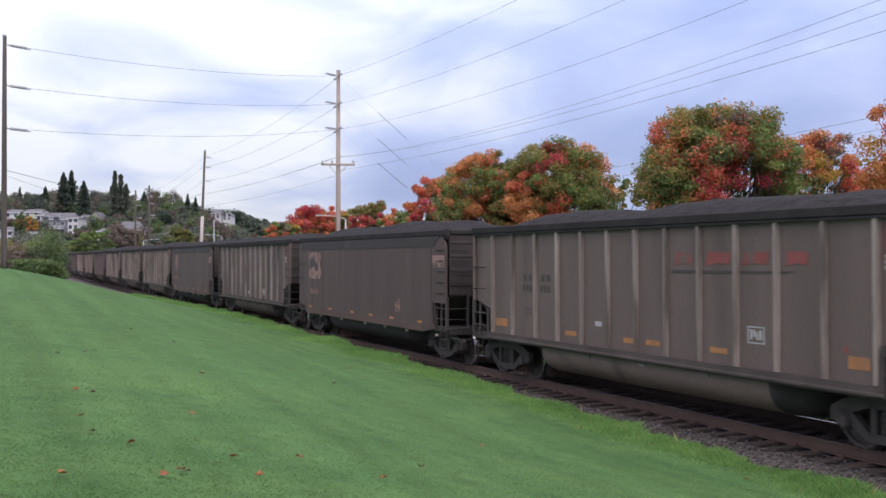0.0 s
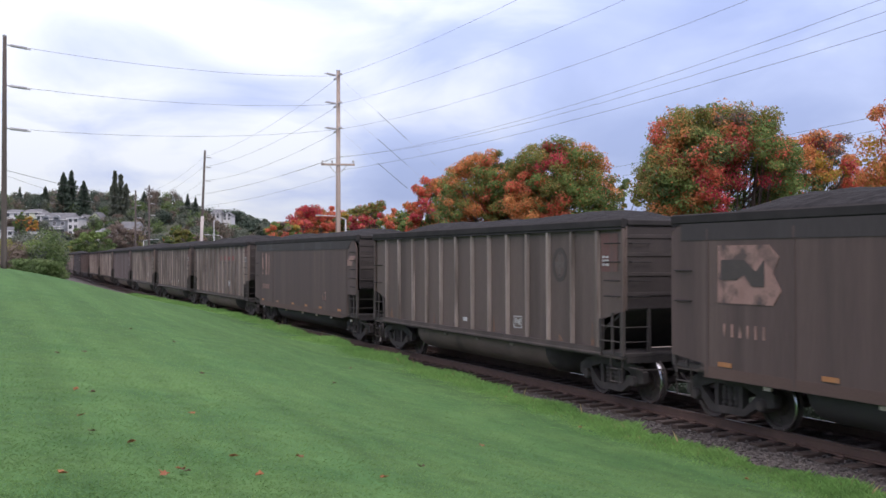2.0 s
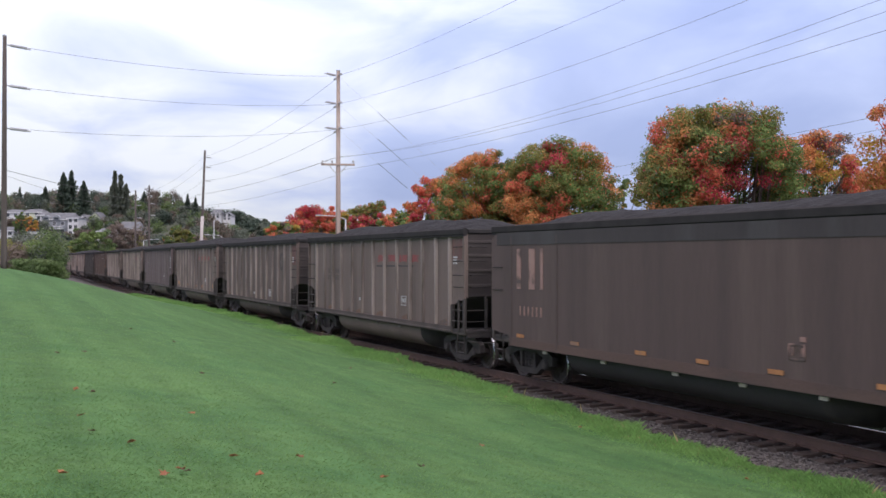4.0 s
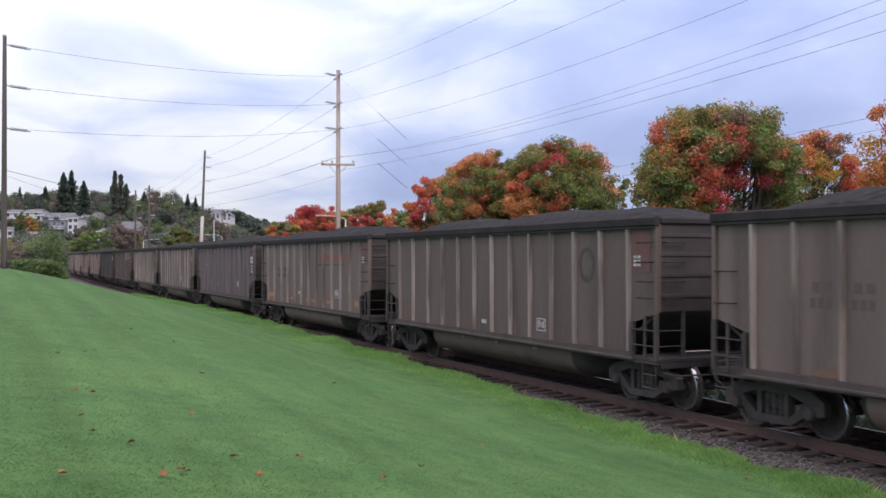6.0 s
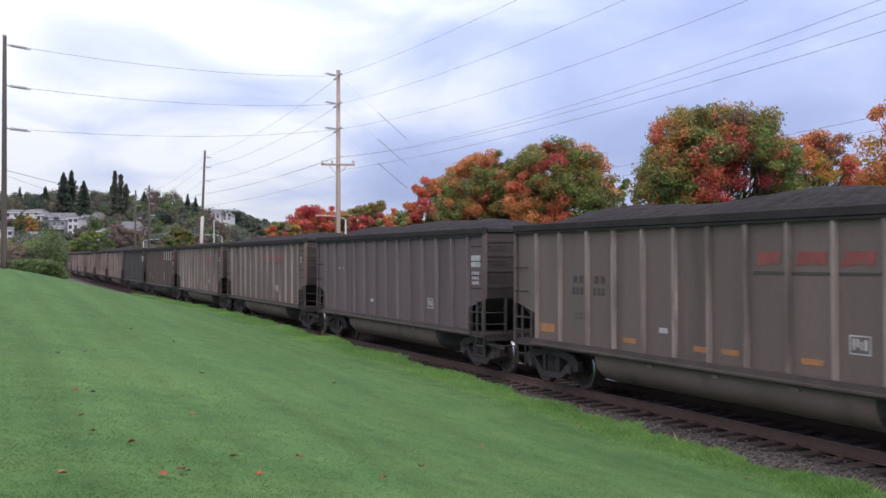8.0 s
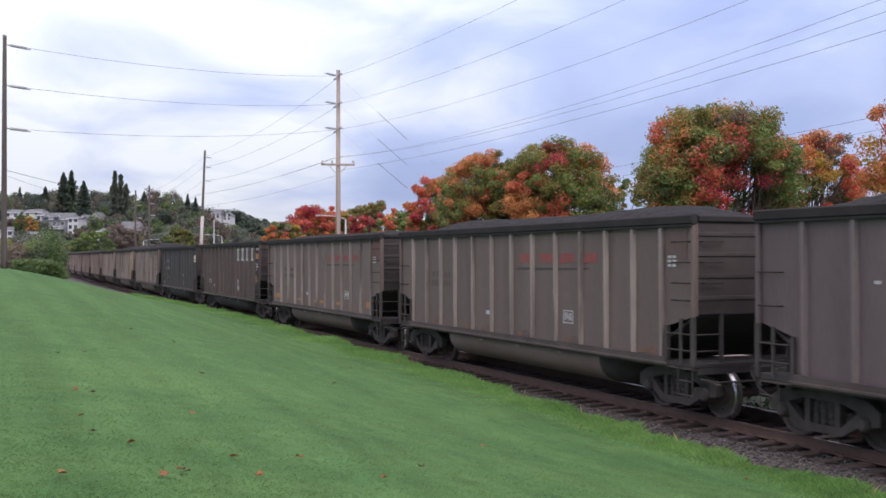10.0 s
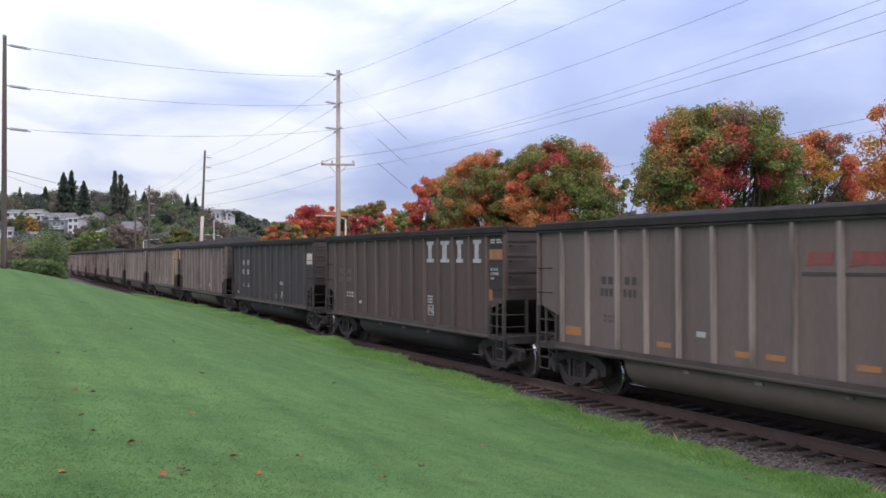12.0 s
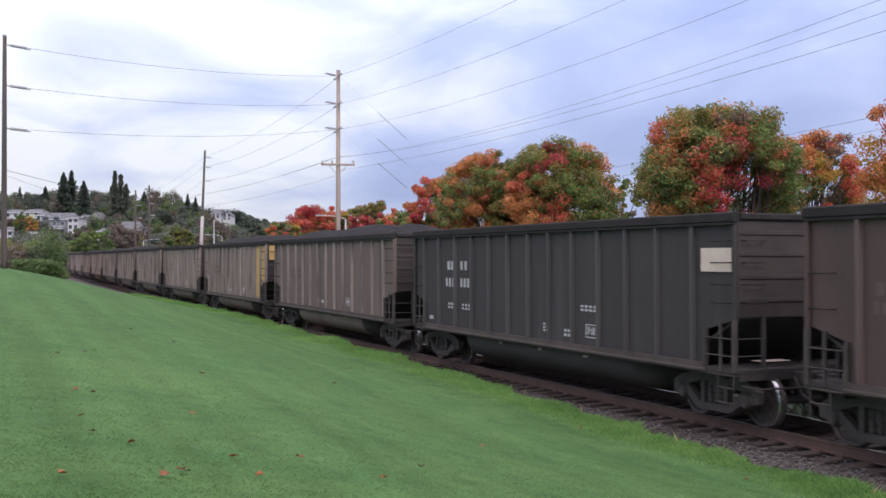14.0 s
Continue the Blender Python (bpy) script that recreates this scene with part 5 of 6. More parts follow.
def conifer(x, y, top, half, label, seed, n=34, mats=(NEEDLES,), taper=0.95):
    r = np.random.RandomState(seed)
    g = ground_z(x, y)
    h = top - g
    t = thing("conifer", label, "tree", "conifers", m=pose(x, y, g))
    out = []
    for i in range(n):
        f = i / n
        z = h * (0.1 + 0.9 * f)
        rad = half * (1.0 if taper < 0.6 else 1.55) * min(1.0, 0.45 + f * 3) * (1 - f) ** taper * r.uniform(0.45, 1.25) + 0.12
        m = 20
        for a in r.uniform(0, 6.28, m):
            ln = rad * r.uniform(0.55, 1.1)
            for e in np.linspace(0.2, 1, 6):
                c = np.array([math.cos(a) * ln * e, math.sin(a) * ln * e, z - ln * e * 0.28 + r.normal() * 0.25])
                w = h * 0.02 * r.uniform(0.6, 1.3)
                d = r.normal(size=3)
                u = np.array([math.cos(a), math.sin(a), -0.4]) * w
                v = np.cross(u, d)
                v *= w * 0.7 / max(np.linalg.norm(v), 1e-6)
                out.append([c - u, c + v, c + u, c - v])
    part("crown", quads("crown", np.array(out), mats), t, "dark drooping needles")
    part("trunk", Build().tube([(0, 0, 0), (0, 0, h)], h * 0.014, 8, r1=0.04).mesh("trunk", BARK), t)


G, K_, O, N, R, C, Y, W = range(8)
maple(17.1, 66.0, 12.5, 5.1, "big rounded maple turning green, orange and crimson", (8, 3, 5, 3.5, 1, 1, 0.2, 0.2), 11, bottom=3.6, clumps=640, leaves=230, size=0.082, gap=True,
      zones=((-0.45, 0.95, G), (-0.6, 0.84, N), (-0.73, 0.75, R), (-0.65, 0.65, N), (-0.25, 0.81, O), (-0.3, 0.7, G), (-0.07, 0.99, N), (0.1, 0.93, O), (0.28, 1.0, G), (0.08, 0.86, W),
             (0.0, 0.78, O), (0.38, 0.95, N), (0.69, 0.92, O), (0.64, 0.75, G), (0.5, 0.83, O), (-0.2, 0.65, K_), (0.23, 0.78, K_), (0.45, 0.66, G), (-0.45, 0.58, C), (-0.35, 0.5, R), (0.05, 0.63, C),
             (-0.05, 0.53, C), (0.25, 0.69, R), (0.2, 0.45, C), (-0.55, 0.4, G), (-0.87, 0.42, K_), (-0.8, 0.53, O), (-0.9, 0.65, G), (-0.5, 0.75, O), (-0.4, 0.66, K_), (-0.65, 0.55, O), (0.79, 0.53, K_), (0.9, 0.4, G), (0.85, 0.68, G), (0.1, 0.3, C)))
maple(27.3, 79.0, 12.6, 3.9, "orange maple half hidden behind a larger one", (1, 1, 2, 5, 2, 1.5, 1, 0.6), 12, bottom=3.5, clumps=230, leaves=190, size=0.10, gap=True,
      zones=((-0.1, 0.95, N), (0.1, 0.9, C), (-0.3, 0.75, N), (0.05, 0.7, Y), (0.35, 0.88, W), (0.6, 0.6, R), (-0.4, 0.5, K_), (0.7, 0.75, N), (-0.6, 0.65, G)))
maple(28.9, 61.0, 14.2, 5.0, "orange and crimson maple beside the tracks", (0.6, 0.6, 1.5, 6, 2, 2, 0.5, 0), 13, bottom=2.6, fuller=2.1, clumps=380, leaves=200, size=0.088,
      zones=((-0.6, 0.9, C), (-0.5, 0.75, C), (-0.75, 0.62, R), (-0.8, 0.4, N), (-0.7, 0.2, N), (-0.9, 0.5, N), (-0.75, 0.52, W)))
maple(9.8, 88.0, 12.7, 4.8, "broad maple turning from green to orange and red", (7, 2, 5, 3, 2.5, 0.4, 0.2, 0.2), 14, bottom=3.6, clumps=470, leaves=210, size=0.09,
      zones=((0.06, 1.0, O), (-0.28, 0.74, C), (0.35, 0.8, G), (-0.33, 0.52, O), (0.15, 0.5, G), (0.64, 0.63, G), (-0.1, 0.35, R), (-0.5, 0.85, O), (-0.62, 0.75, G), (-0.7, 0.63, R), (-0.45, 0.62, G), (0.45, 0.95, O), (0.85, 0.5, K_),
             (0.0, 0.66, G), (0.05, 0.85, G), (-0.55, 0.4, N), (0.4, 0.4, G), (-0.2, 0.62, O), (-0.3, 0.42, G)))
maple(3.9, 95.0, 12.6, 4.6, "maple with bright red and orange top", (3, 1.5, 4, 5, 4, 0.3, 0.2, 0.2), 15, bottom=3.2, clumps=400, leaves=200, size=0.094,
      zones=((-0.12, 0.88, R), (0.26, 0.82, R), (-0.5, 0.74, N), (-0.78, 0.63, O), (-0.34, 0.58, G), (0.2, 0.58, R), (-0.18, 0.45, N), (-0.67, 0.45, G), (0.65, 0.55, O), (0.1, 0.4, O), (-0.05, 0.7, O), (0.5, 0.95, N),
             (-0.3, 0.97, N), (0.5, 0.7, O), (-0.45, 0.85, O), (0.0, 0.78, G), (-0.55, 0.6, O), (0.35, 0.68, G), (-0.1, 0.55, G), (-0.85, 0.5, G)))
maple(7.2, 92.0, 11.9, 3.8, "maple turning olive and orange in a dense row", (5, 1.5, 5, 4, 3, 0.3, 0.3, 0.2), 18, bottom=3.0, clumps=220, leaves=180, size=0.11)
maple(-0.1, 104.0, 11.2, 3.7, "smaller red and green maple in a row", (3, 2, 4, 3, 3, 1, 0, 0), 16, bottom=2.8, clumps=220, leaves=170, size=0.125)
maple(16.2, 98.0, 10.6, 2.0, "slender thin dark green tree beside maples", (3, 6, 2, 0, 0, 0.3, 0, 0.5), 17, bottom=3.0, clumps=50, leaves=120)
for i, (tx, dep, top, hw, wts) in enumerate(((-20.7, 140, 8.0, 2.6, (3, 2, 3, 3, 1, 0, 2, 1)), (-18.8, 150, 10.6, 4.0, (1, 1, 2, 3, 4, 4, 0.5, 1)), (-16.4, 155, 10.4, 3.6, (1, 1, 2, 2, 5, 3, 0, 1)),
                                              (-12.4, 150, 9.9, 3.2, (4, 2, 4, 1, 1, 1, 1, 1)), (-8.8, 140, 10.4, 3.2, (3, 3, 3, 2, 2, 4, 0, 1)), (-4.6, 125, 8.9, 2.9, (5, 2, 4, 2, 2, 0.5, 0, 0)))):
    maple(tx, dep, top, hw * 1.2, "distant autumn street tree in red, orange and olive", wts, 30 + i, bottom=2.0, clumps=130, leaves=150, size=0.15)

# ---- the hill, its houses and woods ----


def far_place(bearing, depth):
    """A place by its bearing in degrees from north and its distance north."""
    return math.tan(radians(bearing)) * depth, depth


def woods(name, spots, label, mats, seed, leaves=70, category="trees", size=0.4):
    """Far trees that nobody could count: clumps of foliage in one object."""
    r = np.random.RandomState(seed)
    cs, rs, idx = [], [], []
    for x, y, h, w in spots:
        g = ground_z(x, y)
        tone = r.randint(len(mats))
        for _ in range(9):
            col = tone if r.rand() < 0.8 else r.randint(len(mats))
            d = r.normal(size=3)
            d /= np.linalg.norm(d)
            cs.append((x + d[0] * w * 0.6, y + d[1] * w * 0.6, g + h * 0.52 + d[2] * h * 0.34))
            rs.append((w * 0.5, w * 0.5, h * 0.24))
            idx.append(col)
    v = leaf_quads(r, np.array(cs), np.array(rs), leaves, size)
    thing(name, label, category, kind="stuff", data=quads(name, v, mats, np.repeat(idx, leaves)))


def hill_spots(n, p0, p1, d0, d1, h0, h1, seed, squeeze=0.55):
    r = random.Random(seed)
    out = []
    for _ in range(n):
        d = r.uniform(d0, d1)
        x, y = far_place(r.uniform(p0, p1), d)
        h = r.uniform(h0, h1)
        out.append((x, y, h, h * squeeze * r.uniform(0.7, 1.1)))
    return out


def bank(n, p0, p1, d0, d1, top0, top1, seed):
    """Trees on the slope whose tops reach a given level."""
    r = random.Random(seed)
    out = []
    for _ in range(n):
        x, y = far_place(r.uniform(p0, p1), r.uniform(d0, d1))
        h = max(2.0, r.uniform(top0, top1) - ground_z(x, y))
        out.append((x, y, h, min(h * 0.55, 3.2)))
    return out


# FARLEAF foliage carries the haze of distance in its own colour
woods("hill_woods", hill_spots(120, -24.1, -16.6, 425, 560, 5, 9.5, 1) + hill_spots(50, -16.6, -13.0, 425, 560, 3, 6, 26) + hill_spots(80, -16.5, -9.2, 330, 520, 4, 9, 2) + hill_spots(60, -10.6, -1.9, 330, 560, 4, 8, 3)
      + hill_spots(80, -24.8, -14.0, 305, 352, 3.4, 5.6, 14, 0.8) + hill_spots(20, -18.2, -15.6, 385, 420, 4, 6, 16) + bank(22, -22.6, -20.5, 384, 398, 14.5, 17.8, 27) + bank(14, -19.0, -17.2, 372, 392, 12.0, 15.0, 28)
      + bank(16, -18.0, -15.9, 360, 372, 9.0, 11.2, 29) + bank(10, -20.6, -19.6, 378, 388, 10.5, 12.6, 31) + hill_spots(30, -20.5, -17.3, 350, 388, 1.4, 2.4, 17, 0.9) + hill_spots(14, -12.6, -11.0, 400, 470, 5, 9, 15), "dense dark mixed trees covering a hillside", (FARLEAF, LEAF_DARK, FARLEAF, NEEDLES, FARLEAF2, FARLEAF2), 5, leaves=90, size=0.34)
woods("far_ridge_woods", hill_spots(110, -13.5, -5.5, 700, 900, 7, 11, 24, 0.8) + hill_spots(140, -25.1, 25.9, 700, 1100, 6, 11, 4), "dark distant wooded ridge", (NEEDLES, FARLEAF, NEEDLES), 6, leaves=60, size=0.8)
woods("trackside_brush", hill_spots(9, -22.3, -21.5, 112, 132, 4.0, 6.4, 7, 0.55), "tangled ochre and brown brush beside the railway", (LEAF_BROWN, LEAF_OLIVE, FARLEAF2, LEAF_OLIVE), 9, leaves=330, size=0.12)
woods("green_brush", hill_spots(16, -21.5, -20.2, 114, 142, 4.2, 7.0, 37, 0.55), "tangled dull green brush beside the railway", (FARLEAF, LEAF_DARK, FARLEAF, LEAF_GREEN, LEAF_OLIVE), 39, leaves=330, size=0.12)
woods("lower_brush", hill_spots(26, -22.9, -13.0, 240, 290, 4, 7, 8, 0.7), "tangled green and brown brush below the hill", (LEAF_BROWN, FARLEAF, LEAF_GREEN, FARLEAF, FARLEAF2), 19, leaves=160, size=0.3)
woods("low_shrub", [(*far_place(-20.8, 66), 1.2, 1.5), (*far_place(-21.4, 66), 1.1, 1.4), (*far_place(-20.2, 67), 1.0, 1.3)], "low dark green shrub behind the lawn", (LEAF_DARK,), 10, leaves=300, size=0.08)
maple(*far_place(-18.2, 215), 9.0, 5.0, "rounded green tree below the houses", (3, 6, 0.5, 0, 0, 0, 0, 0), 50, bottom=0.5, clumps=130, leaves=150, size=0.17, name="green_tree")
maple(*far_place(-13.9, 200), 9.2, 3.4, "rounded ochre and olive tree beside the railway", (2, 1, 6, 0.5, 0, 0, 0.7, 2), 51, bottom=1.0, clumps=170, leaves=170, size=0.17, name="ochre_tree")
maple(*far_place(-12.8, 198), 7.6, 2.6, "small rusty brown tree beside the railway", (1, 0, 3, 2, 0, 0, 0, 4), 55, bottom=1.0, clumps=70, leaves=140, size=0.17, name="rusty_tree")
maple(*far_place(-16.8, 225), 10.2, 4.6, "bare-looking brown tree beside the railway", (0, 0, 0.2, 0, 0, 0, 0, 6), 52, bottom=0.5, clumps=190, leaves=130, size=0.14, name="brown_tree")
maple(*far_place(-21.66, 330), 18.0, 2.3, "dense dark green cone-shaped tree beside a white house", (1, 6, 0, 0, 0, 0, 0, 0), 53, bottom=9, clumps=80, leaves=110, size=0.22, fuller=1.6, name="green_tree")
maple(*far_place(-21.3, 345), 17.4, 3.6, "pale orange autumn tree among houses", (0, 0, 2, 5, 0, 0, 3, 1), 54, bottom=10, clumps=80, leaves=110, size=0.24, name="orange_tree")
for i, (x, y, top, hw) in enumerate(((-153.4, 430, 37.7, 4.6), (-151.9, 435, 38.8, 4.4), (-143.5, 425, 33.9, 4.4), (-168.2, 450, 33.3, 3.6), (-132.0, 470, 32.4, 3.2), (-186.9, 470, 34.2, 1.6), (-115.2, 480, 31.8, 2.2), (-112.8, 485, 30.8, 2))):
    conifer(x, y, top, hw, "tall dark conifer on the hillside", 60 + i)
for i, (x, y, top, hw) in enumerate(((-129.6, 420, 37.6, 2.3), (-127.2, 420, 36.2, 2.2), (-125.4, 421, 32.5, 2.4), (-131.0, 422, 31.0, 2.2))):
    conifer(x, y, top, hw, "tall slender poplar on the hillside", 80 + i, mats=(FARLEAF,), taper=0.5)


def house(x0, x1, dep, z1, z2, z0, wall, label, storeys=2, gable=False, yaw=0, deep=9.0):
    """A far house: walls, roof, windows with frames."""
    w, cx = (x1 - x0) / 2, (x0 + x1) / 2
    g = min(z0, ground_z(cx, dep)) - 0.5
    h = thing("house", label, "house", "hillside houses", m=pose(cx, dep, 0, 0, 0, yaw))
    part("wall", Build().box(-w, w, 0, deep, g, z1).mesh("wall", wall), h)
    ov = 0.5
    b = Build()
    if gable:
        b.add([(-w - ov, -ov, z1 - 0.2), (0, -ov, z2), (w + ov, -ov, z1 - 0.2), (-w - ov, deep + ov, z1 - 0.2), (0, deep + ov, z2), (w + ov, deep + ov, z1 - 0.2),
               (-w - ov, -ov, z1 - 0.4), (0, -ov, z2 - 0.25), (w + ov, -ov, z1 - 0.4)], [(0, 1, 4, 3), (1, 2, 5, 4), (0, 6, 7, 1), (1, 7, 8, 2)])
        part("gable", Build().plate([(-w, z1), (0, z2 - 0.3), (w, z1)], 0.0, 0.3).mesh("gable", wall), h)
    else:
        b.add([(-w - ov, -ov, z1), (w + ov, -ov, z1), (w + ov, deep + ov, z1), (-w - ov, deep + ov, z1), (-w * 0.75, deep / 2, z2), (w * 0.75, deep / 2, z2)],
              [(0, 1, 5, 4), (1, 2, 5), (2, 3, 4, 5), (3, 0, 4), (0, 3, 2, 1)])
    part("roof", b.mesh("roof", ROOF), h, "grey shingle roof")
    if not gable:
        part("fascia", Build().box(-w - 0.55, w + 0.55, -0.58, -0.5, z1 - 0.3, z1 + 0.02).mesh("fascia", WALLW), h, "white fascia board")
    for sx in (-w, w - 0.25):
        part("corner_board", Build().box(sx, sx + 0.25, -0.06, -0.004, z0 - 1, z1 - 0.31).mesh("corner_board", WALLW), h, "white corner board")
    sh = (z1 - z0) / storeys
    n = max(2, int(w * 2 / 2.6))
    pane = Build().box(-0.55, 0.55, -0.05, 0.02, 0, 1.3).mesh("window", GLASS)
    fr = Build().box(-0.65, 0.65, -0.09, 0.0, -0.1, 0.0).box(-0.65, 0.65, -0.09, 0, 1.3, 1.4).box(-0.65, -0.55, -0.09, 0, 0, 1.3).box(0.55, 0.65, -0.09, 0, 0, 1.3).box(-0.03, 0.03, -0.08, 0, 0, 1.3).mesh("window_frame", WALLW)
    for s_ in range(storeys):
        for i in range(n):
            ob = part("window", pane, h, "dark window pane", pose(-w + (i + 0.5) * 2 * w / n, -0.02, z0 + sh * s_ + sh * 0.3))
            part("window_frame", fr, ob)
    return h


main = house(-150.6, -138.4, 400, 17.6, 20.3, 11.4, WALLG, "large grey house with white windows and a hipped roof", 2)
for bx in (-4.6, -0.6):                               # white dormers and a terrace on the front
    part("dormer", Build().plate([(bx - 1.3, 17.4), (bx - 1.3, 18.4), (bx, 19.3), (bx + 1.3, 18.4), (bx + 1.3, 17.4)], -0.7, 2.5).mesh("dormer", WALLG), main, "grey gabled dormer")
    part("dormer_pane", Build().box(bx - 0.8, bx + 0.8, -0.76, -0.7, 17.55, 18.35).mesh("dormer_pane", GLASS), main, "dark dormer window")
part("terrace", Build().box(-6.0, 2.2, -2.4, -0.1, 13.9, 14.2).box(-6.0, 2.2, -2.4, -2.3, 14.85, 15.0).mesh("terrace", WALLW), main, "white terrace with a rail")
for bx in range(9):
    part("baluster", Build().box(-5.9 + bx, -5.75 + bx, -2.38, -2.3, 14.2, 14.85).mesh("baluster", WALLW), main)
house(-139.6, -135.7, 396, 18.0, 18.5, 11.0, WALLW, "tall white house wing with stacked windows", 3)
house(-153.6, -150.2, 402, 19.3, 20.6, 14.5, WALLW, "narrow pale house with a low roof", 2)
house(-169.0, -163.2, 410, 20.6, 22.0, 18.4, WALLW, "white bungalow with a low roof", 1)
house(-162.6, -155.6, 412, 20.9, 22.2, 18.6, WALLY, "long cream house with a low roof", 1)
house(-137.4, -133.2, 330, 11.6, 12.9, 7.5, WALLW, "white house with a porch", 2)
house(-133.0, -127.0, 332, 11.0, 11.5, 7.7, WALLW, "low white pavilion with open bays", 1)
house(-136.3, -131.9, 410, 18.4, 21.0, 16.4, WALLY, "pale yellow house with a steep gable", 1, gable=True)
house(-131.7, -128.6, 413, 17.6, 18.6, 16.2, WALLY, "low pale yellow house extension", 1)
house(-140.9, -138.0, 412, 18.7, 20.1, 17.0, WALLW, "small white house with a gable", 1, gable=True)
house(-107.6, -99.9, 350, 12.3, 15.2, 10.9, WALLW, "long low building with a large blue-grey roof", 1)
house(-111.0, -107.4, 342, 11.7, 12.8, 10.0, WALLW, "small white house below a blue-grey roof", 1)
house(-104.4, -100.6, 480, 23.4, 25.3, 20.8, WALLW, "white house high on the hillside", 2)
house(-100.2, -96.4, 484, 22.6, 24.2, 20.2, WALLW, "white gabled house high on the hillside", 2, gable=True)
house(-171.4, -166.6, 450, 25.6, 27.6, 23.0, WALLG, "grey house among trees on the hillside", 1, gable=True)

# ---- beyond the track ----


def parked_van(x, y, yaw):
    g = -0.45
    c = thing("parked_van", "white parked van beyond the railway", "van", m=pose(x, y, g, 0, 0, yaw))
    part("body", Build().plate([(-2.4, 0.35), (-2.4, 1.75), (-2.2, 1.95), (0.9, 1.95), (1.6, 1.25), (2.4, 1.05), (2.45, 0.4)], -0.9, 0.9).mesh("body", CARPAINT), c)
    part("window", Build().plate([(0.0, 1.2), (0.0, 1.75), (0.8, 1.75), (1.3, 1.25)], -0.92, -0.9).mesh("window", GLASS), c, "dark side window")
    part("window", Build().box(-2.0, -0.2, -0.92, -0.9, 1.25, 1.72).mesh("window", GLASS), c, "dark side window")
    for sx in (-1.5, 1.5):
        for sy in (-0.82, 0.82):
            part("wheel", Build().lathe([(-0.1, 0.2), (-0.1, 0.31), (-0.08, 0.33), (0.08, 0.33), (0.1, 0.31), (0.1, 0.2)], 16, 1, (sx, sy, 0.33)).mesh("wheel", UNDER), c)


parked_van(13.4, 31.0, 24)


def make_darkening_weeds():
    """Dark growth added beyond the railway, to darken what shows under the train."""
    r = np.random.RandomState(40)
    n = 2600
    s, q = r.uniform(-10, 90, n), -r.uniform(2.5, 5.0, n)
    x, y, _ = on_track(s, q)
    h = r.uniform(0.3, 0.75, n)
    c = np.stack([x, y, -0.5 + h * 0.5], 1)
    v = leaf_quads(r, c, np.stack([h, h, h * 0.6], 1), 32, 0.09)
    thing("trackside_weeds", "dark low weeds added beyond the railway to darken the gap under the train", "weeds", kind="stuff", data=quads("trackside_weeds", v, (NEEDLES,)))


make_darkening_weeds()

# ---- grass, leaves on the lawn ----


def blades(name, x, y, h, wid, r, mats, idx=None, lean=0.35):
    n = len(x)
    z = height(x, y)
    a = r.uniform(0, 6.28, n)
    lx, ly = r.normal(0, lean, n) * h, r.normal(0, lean, n) * h
    dx, dy = np.cos(a) * wid, np.sin(a) * wid
    base = np.stack([x, y, z - 0.01], -1)
    d = np.stack([dx, dy, np.zeros(n)], -1)
    tip = base + np.stack([lx, ly, h], -1)
    mid_ = base + np.stack([lx * 0.35, ly * 0.35, h * 0.6], -1)
    v = np.stack([base - d, base + d, mid_ + d * 0.8, tip], 1)
    return quads(name, v, mats, idx)


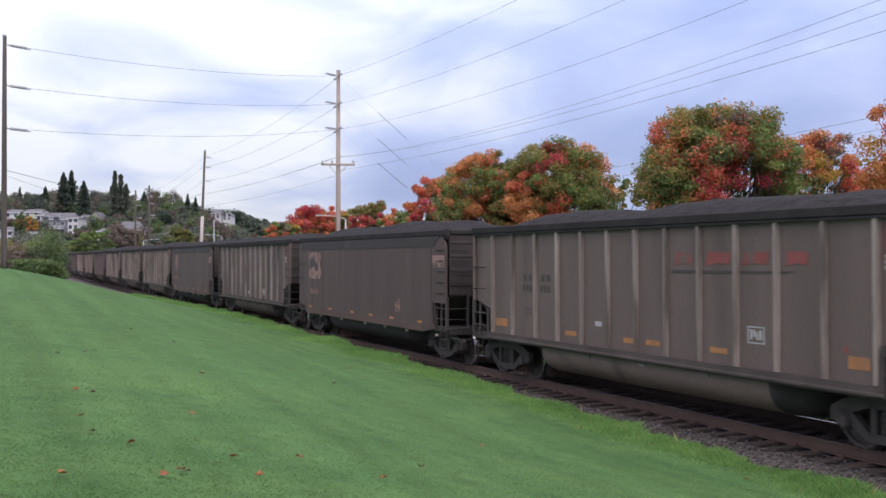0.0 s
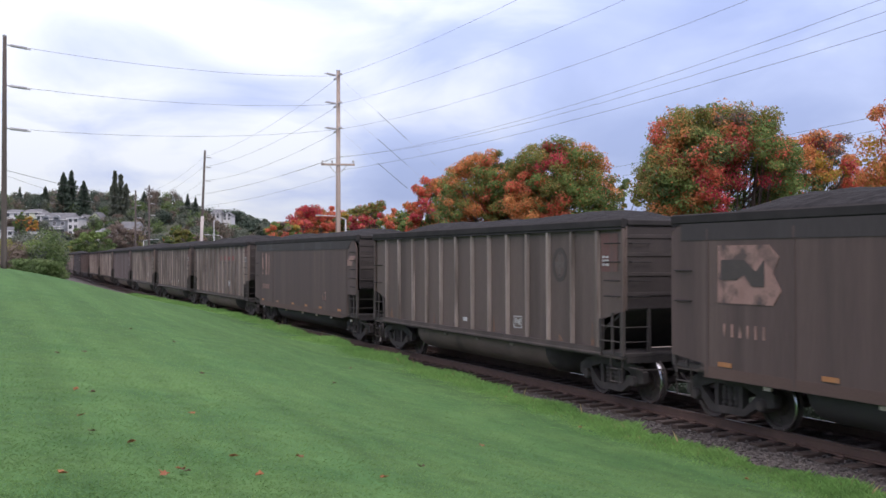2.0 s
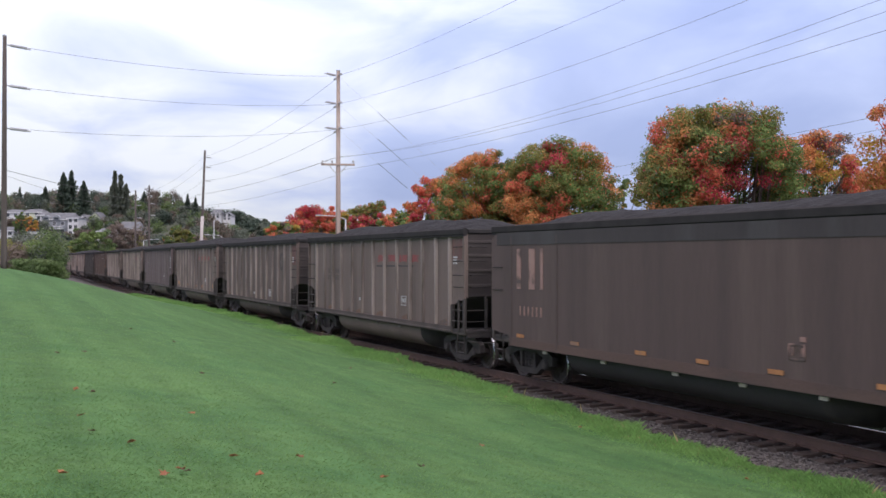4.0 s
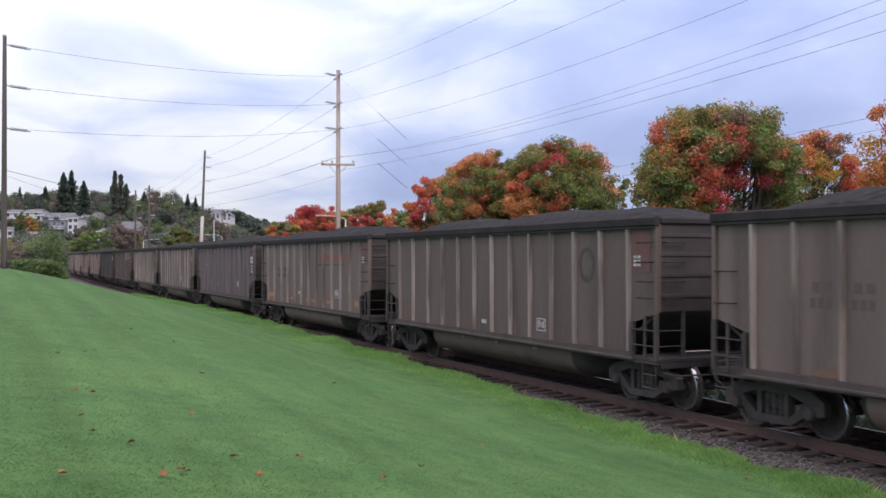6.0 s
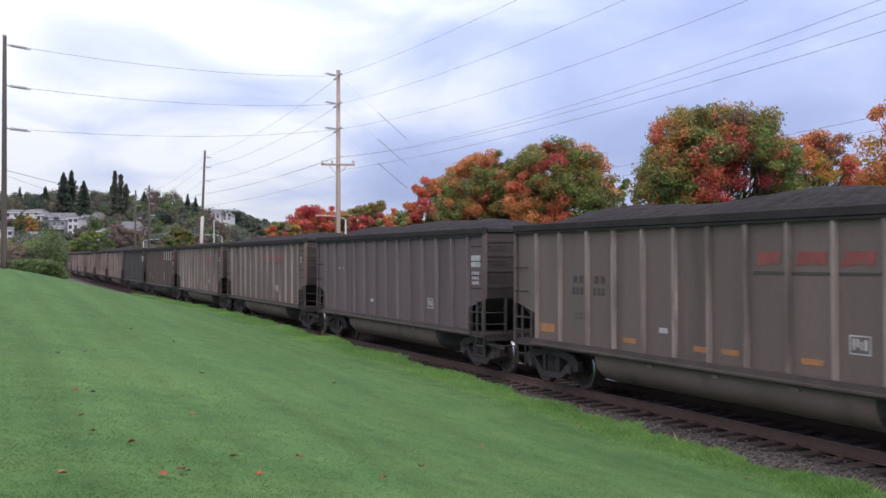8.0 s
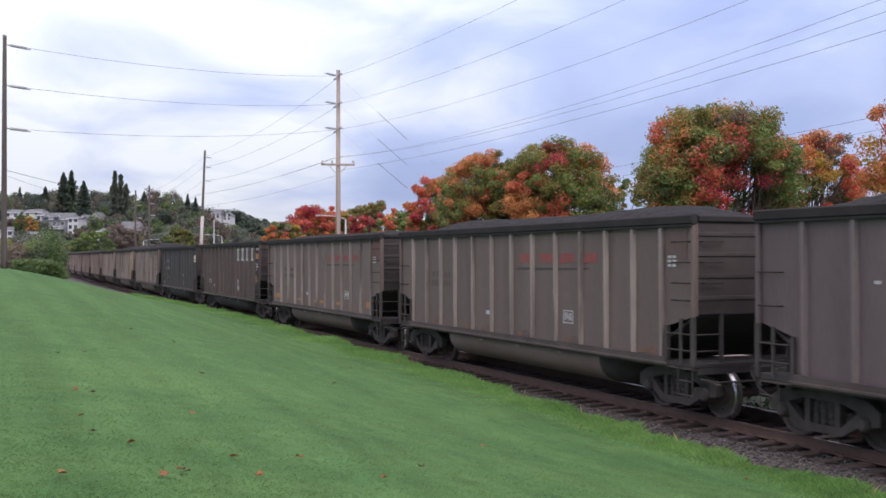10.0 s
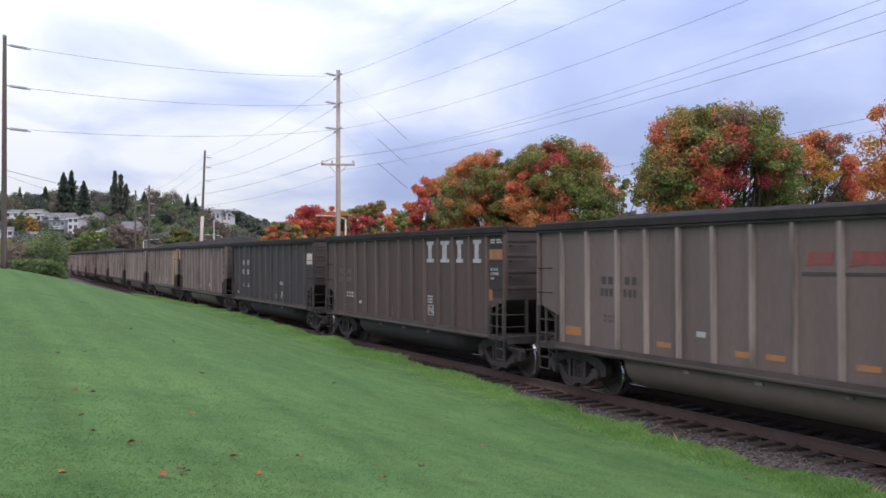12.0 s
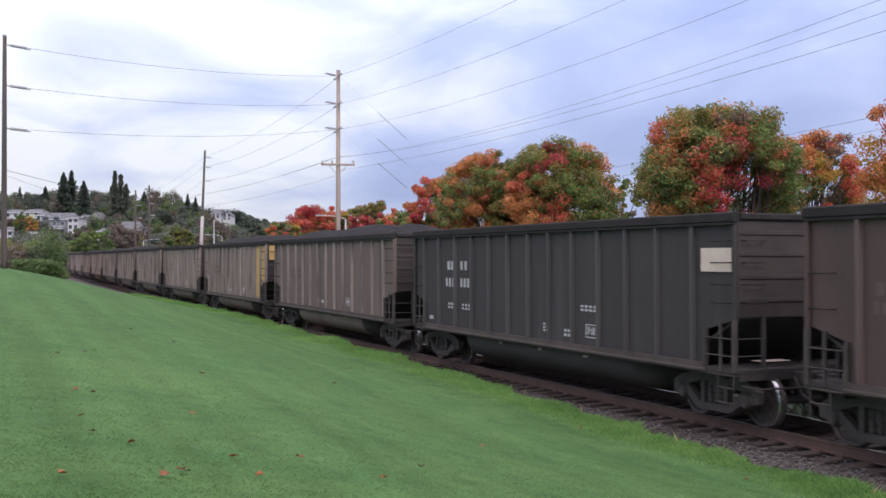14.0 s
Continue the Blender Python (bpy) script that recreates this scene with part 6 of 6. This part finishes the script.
def make_grass():
    r = np.random.RandomState(21)
    n = 330000                                        # the mown lawn, denser near the camera
    d = 6.5 + 40 * r.rand(n) ** 1.75
    x = d * r.uniform(-0.46, 0.46, n)
    s, q = track_coords(x, d)
    keep = q > edge_reach(s) + 0.2
    x, d = x[keep], d[keep]
    h = r.uniform(0.01, 0.028, len(x))
    thing("lawn_grass", "short mown green grass", "grass", kind="stuff", data=blades("lawn_grass", x, d, h, 0.002 + 0.0001 * d, r, [BLADE], None, 1.0))
    n = 170000                                        # the uncut fringe by the ballast, fading into the lawn
    s = np.where(r.rand(n) < 0.6, r.uniform(-4, 32, n), r.uniform(30, 85, n))
    tuft = np.clip(0.5 + 0.7 * wave(s, s * 0.3, 3.5, 4) + 0.4 * wave(s, s, 1.1, 5), 0, 1.2)
    q = edge_reach(s) - 0.05 - 0.22 * tuft * r.rand(n) + np.abs(r.normal(0, 0.95, n)) * (0.5 + tuft * 0.6)
    x, y, _ = on_track(s, q)
    h = r.uniform(0.03, 0.13, n) * (0.4 + 1.25 * tuft) * np.clip(1.2 - (q - edge_reach(s)) / 1.5, 0.22, 1.2)
    thing("grass_fringe", "long bright green uncut grass along the ballast", "grass", kind="stuff",
          data=blades("grass_fringe", x, y, h, 0.0022, r, [BLADE_LONG, STRAW], (r.rand(n) < 0.012).astype(int), 0.45))
    n = 40                                           # dry stems
    s = r.uniform(2, 45, n)
    q = edge_reach(s) + r.uniform(-0.1, 0.5, n)
    x, y, _ = on_track(s, q)
    thing("dry_stems", "thin dry grass stems by the ballast", "grass", kind="stuff", data=blades("dry_stems", x, y, r.uniform(0.12, 0.3, n), 0.0025, r, [STRAW], None, 0.35))


make_grass()


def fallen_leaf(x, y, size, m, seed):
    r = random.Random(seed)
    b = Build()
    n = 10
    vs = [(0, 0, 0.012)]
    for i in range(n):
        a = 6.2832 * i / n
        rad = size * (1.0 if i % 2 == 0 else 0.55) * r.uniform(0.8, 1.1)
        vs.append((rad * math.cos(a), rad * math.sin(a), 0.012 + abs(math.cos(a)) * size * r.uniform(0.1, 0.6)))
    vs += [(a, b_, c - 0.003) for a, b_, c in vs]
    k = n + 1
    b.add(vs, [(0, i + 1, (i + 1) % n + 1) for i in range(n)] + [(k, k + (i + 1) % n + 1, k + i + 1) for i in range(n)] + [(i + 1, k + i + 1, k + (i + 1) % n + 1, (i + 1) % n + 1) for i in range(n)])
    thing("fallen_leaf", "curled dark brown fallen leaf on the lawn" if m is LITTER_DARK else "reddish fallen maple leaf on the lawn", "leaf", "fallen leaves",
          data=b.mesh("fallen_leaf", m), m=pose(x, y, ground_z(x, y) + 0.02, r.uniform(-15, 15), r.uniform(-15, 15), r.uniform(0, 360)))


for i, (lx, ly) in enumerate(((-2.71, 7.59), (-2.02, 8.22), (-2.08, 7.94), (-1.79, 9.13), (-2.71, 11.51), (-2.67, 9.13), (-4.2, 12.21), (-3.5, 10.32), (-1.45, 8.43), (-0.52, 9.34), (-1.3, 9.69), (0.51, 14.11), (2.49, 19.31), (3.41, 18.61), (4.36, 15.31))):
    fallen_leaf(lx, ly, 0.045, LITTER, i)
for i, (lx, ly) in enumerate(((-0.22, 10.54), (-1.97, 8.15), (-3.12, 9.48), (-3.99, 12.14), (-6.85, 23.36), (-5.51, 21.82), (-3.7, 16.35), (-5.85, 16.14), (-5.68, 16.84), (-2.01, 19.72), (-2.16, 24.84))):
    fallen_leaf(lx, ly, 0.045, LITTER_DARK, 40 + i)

motions()
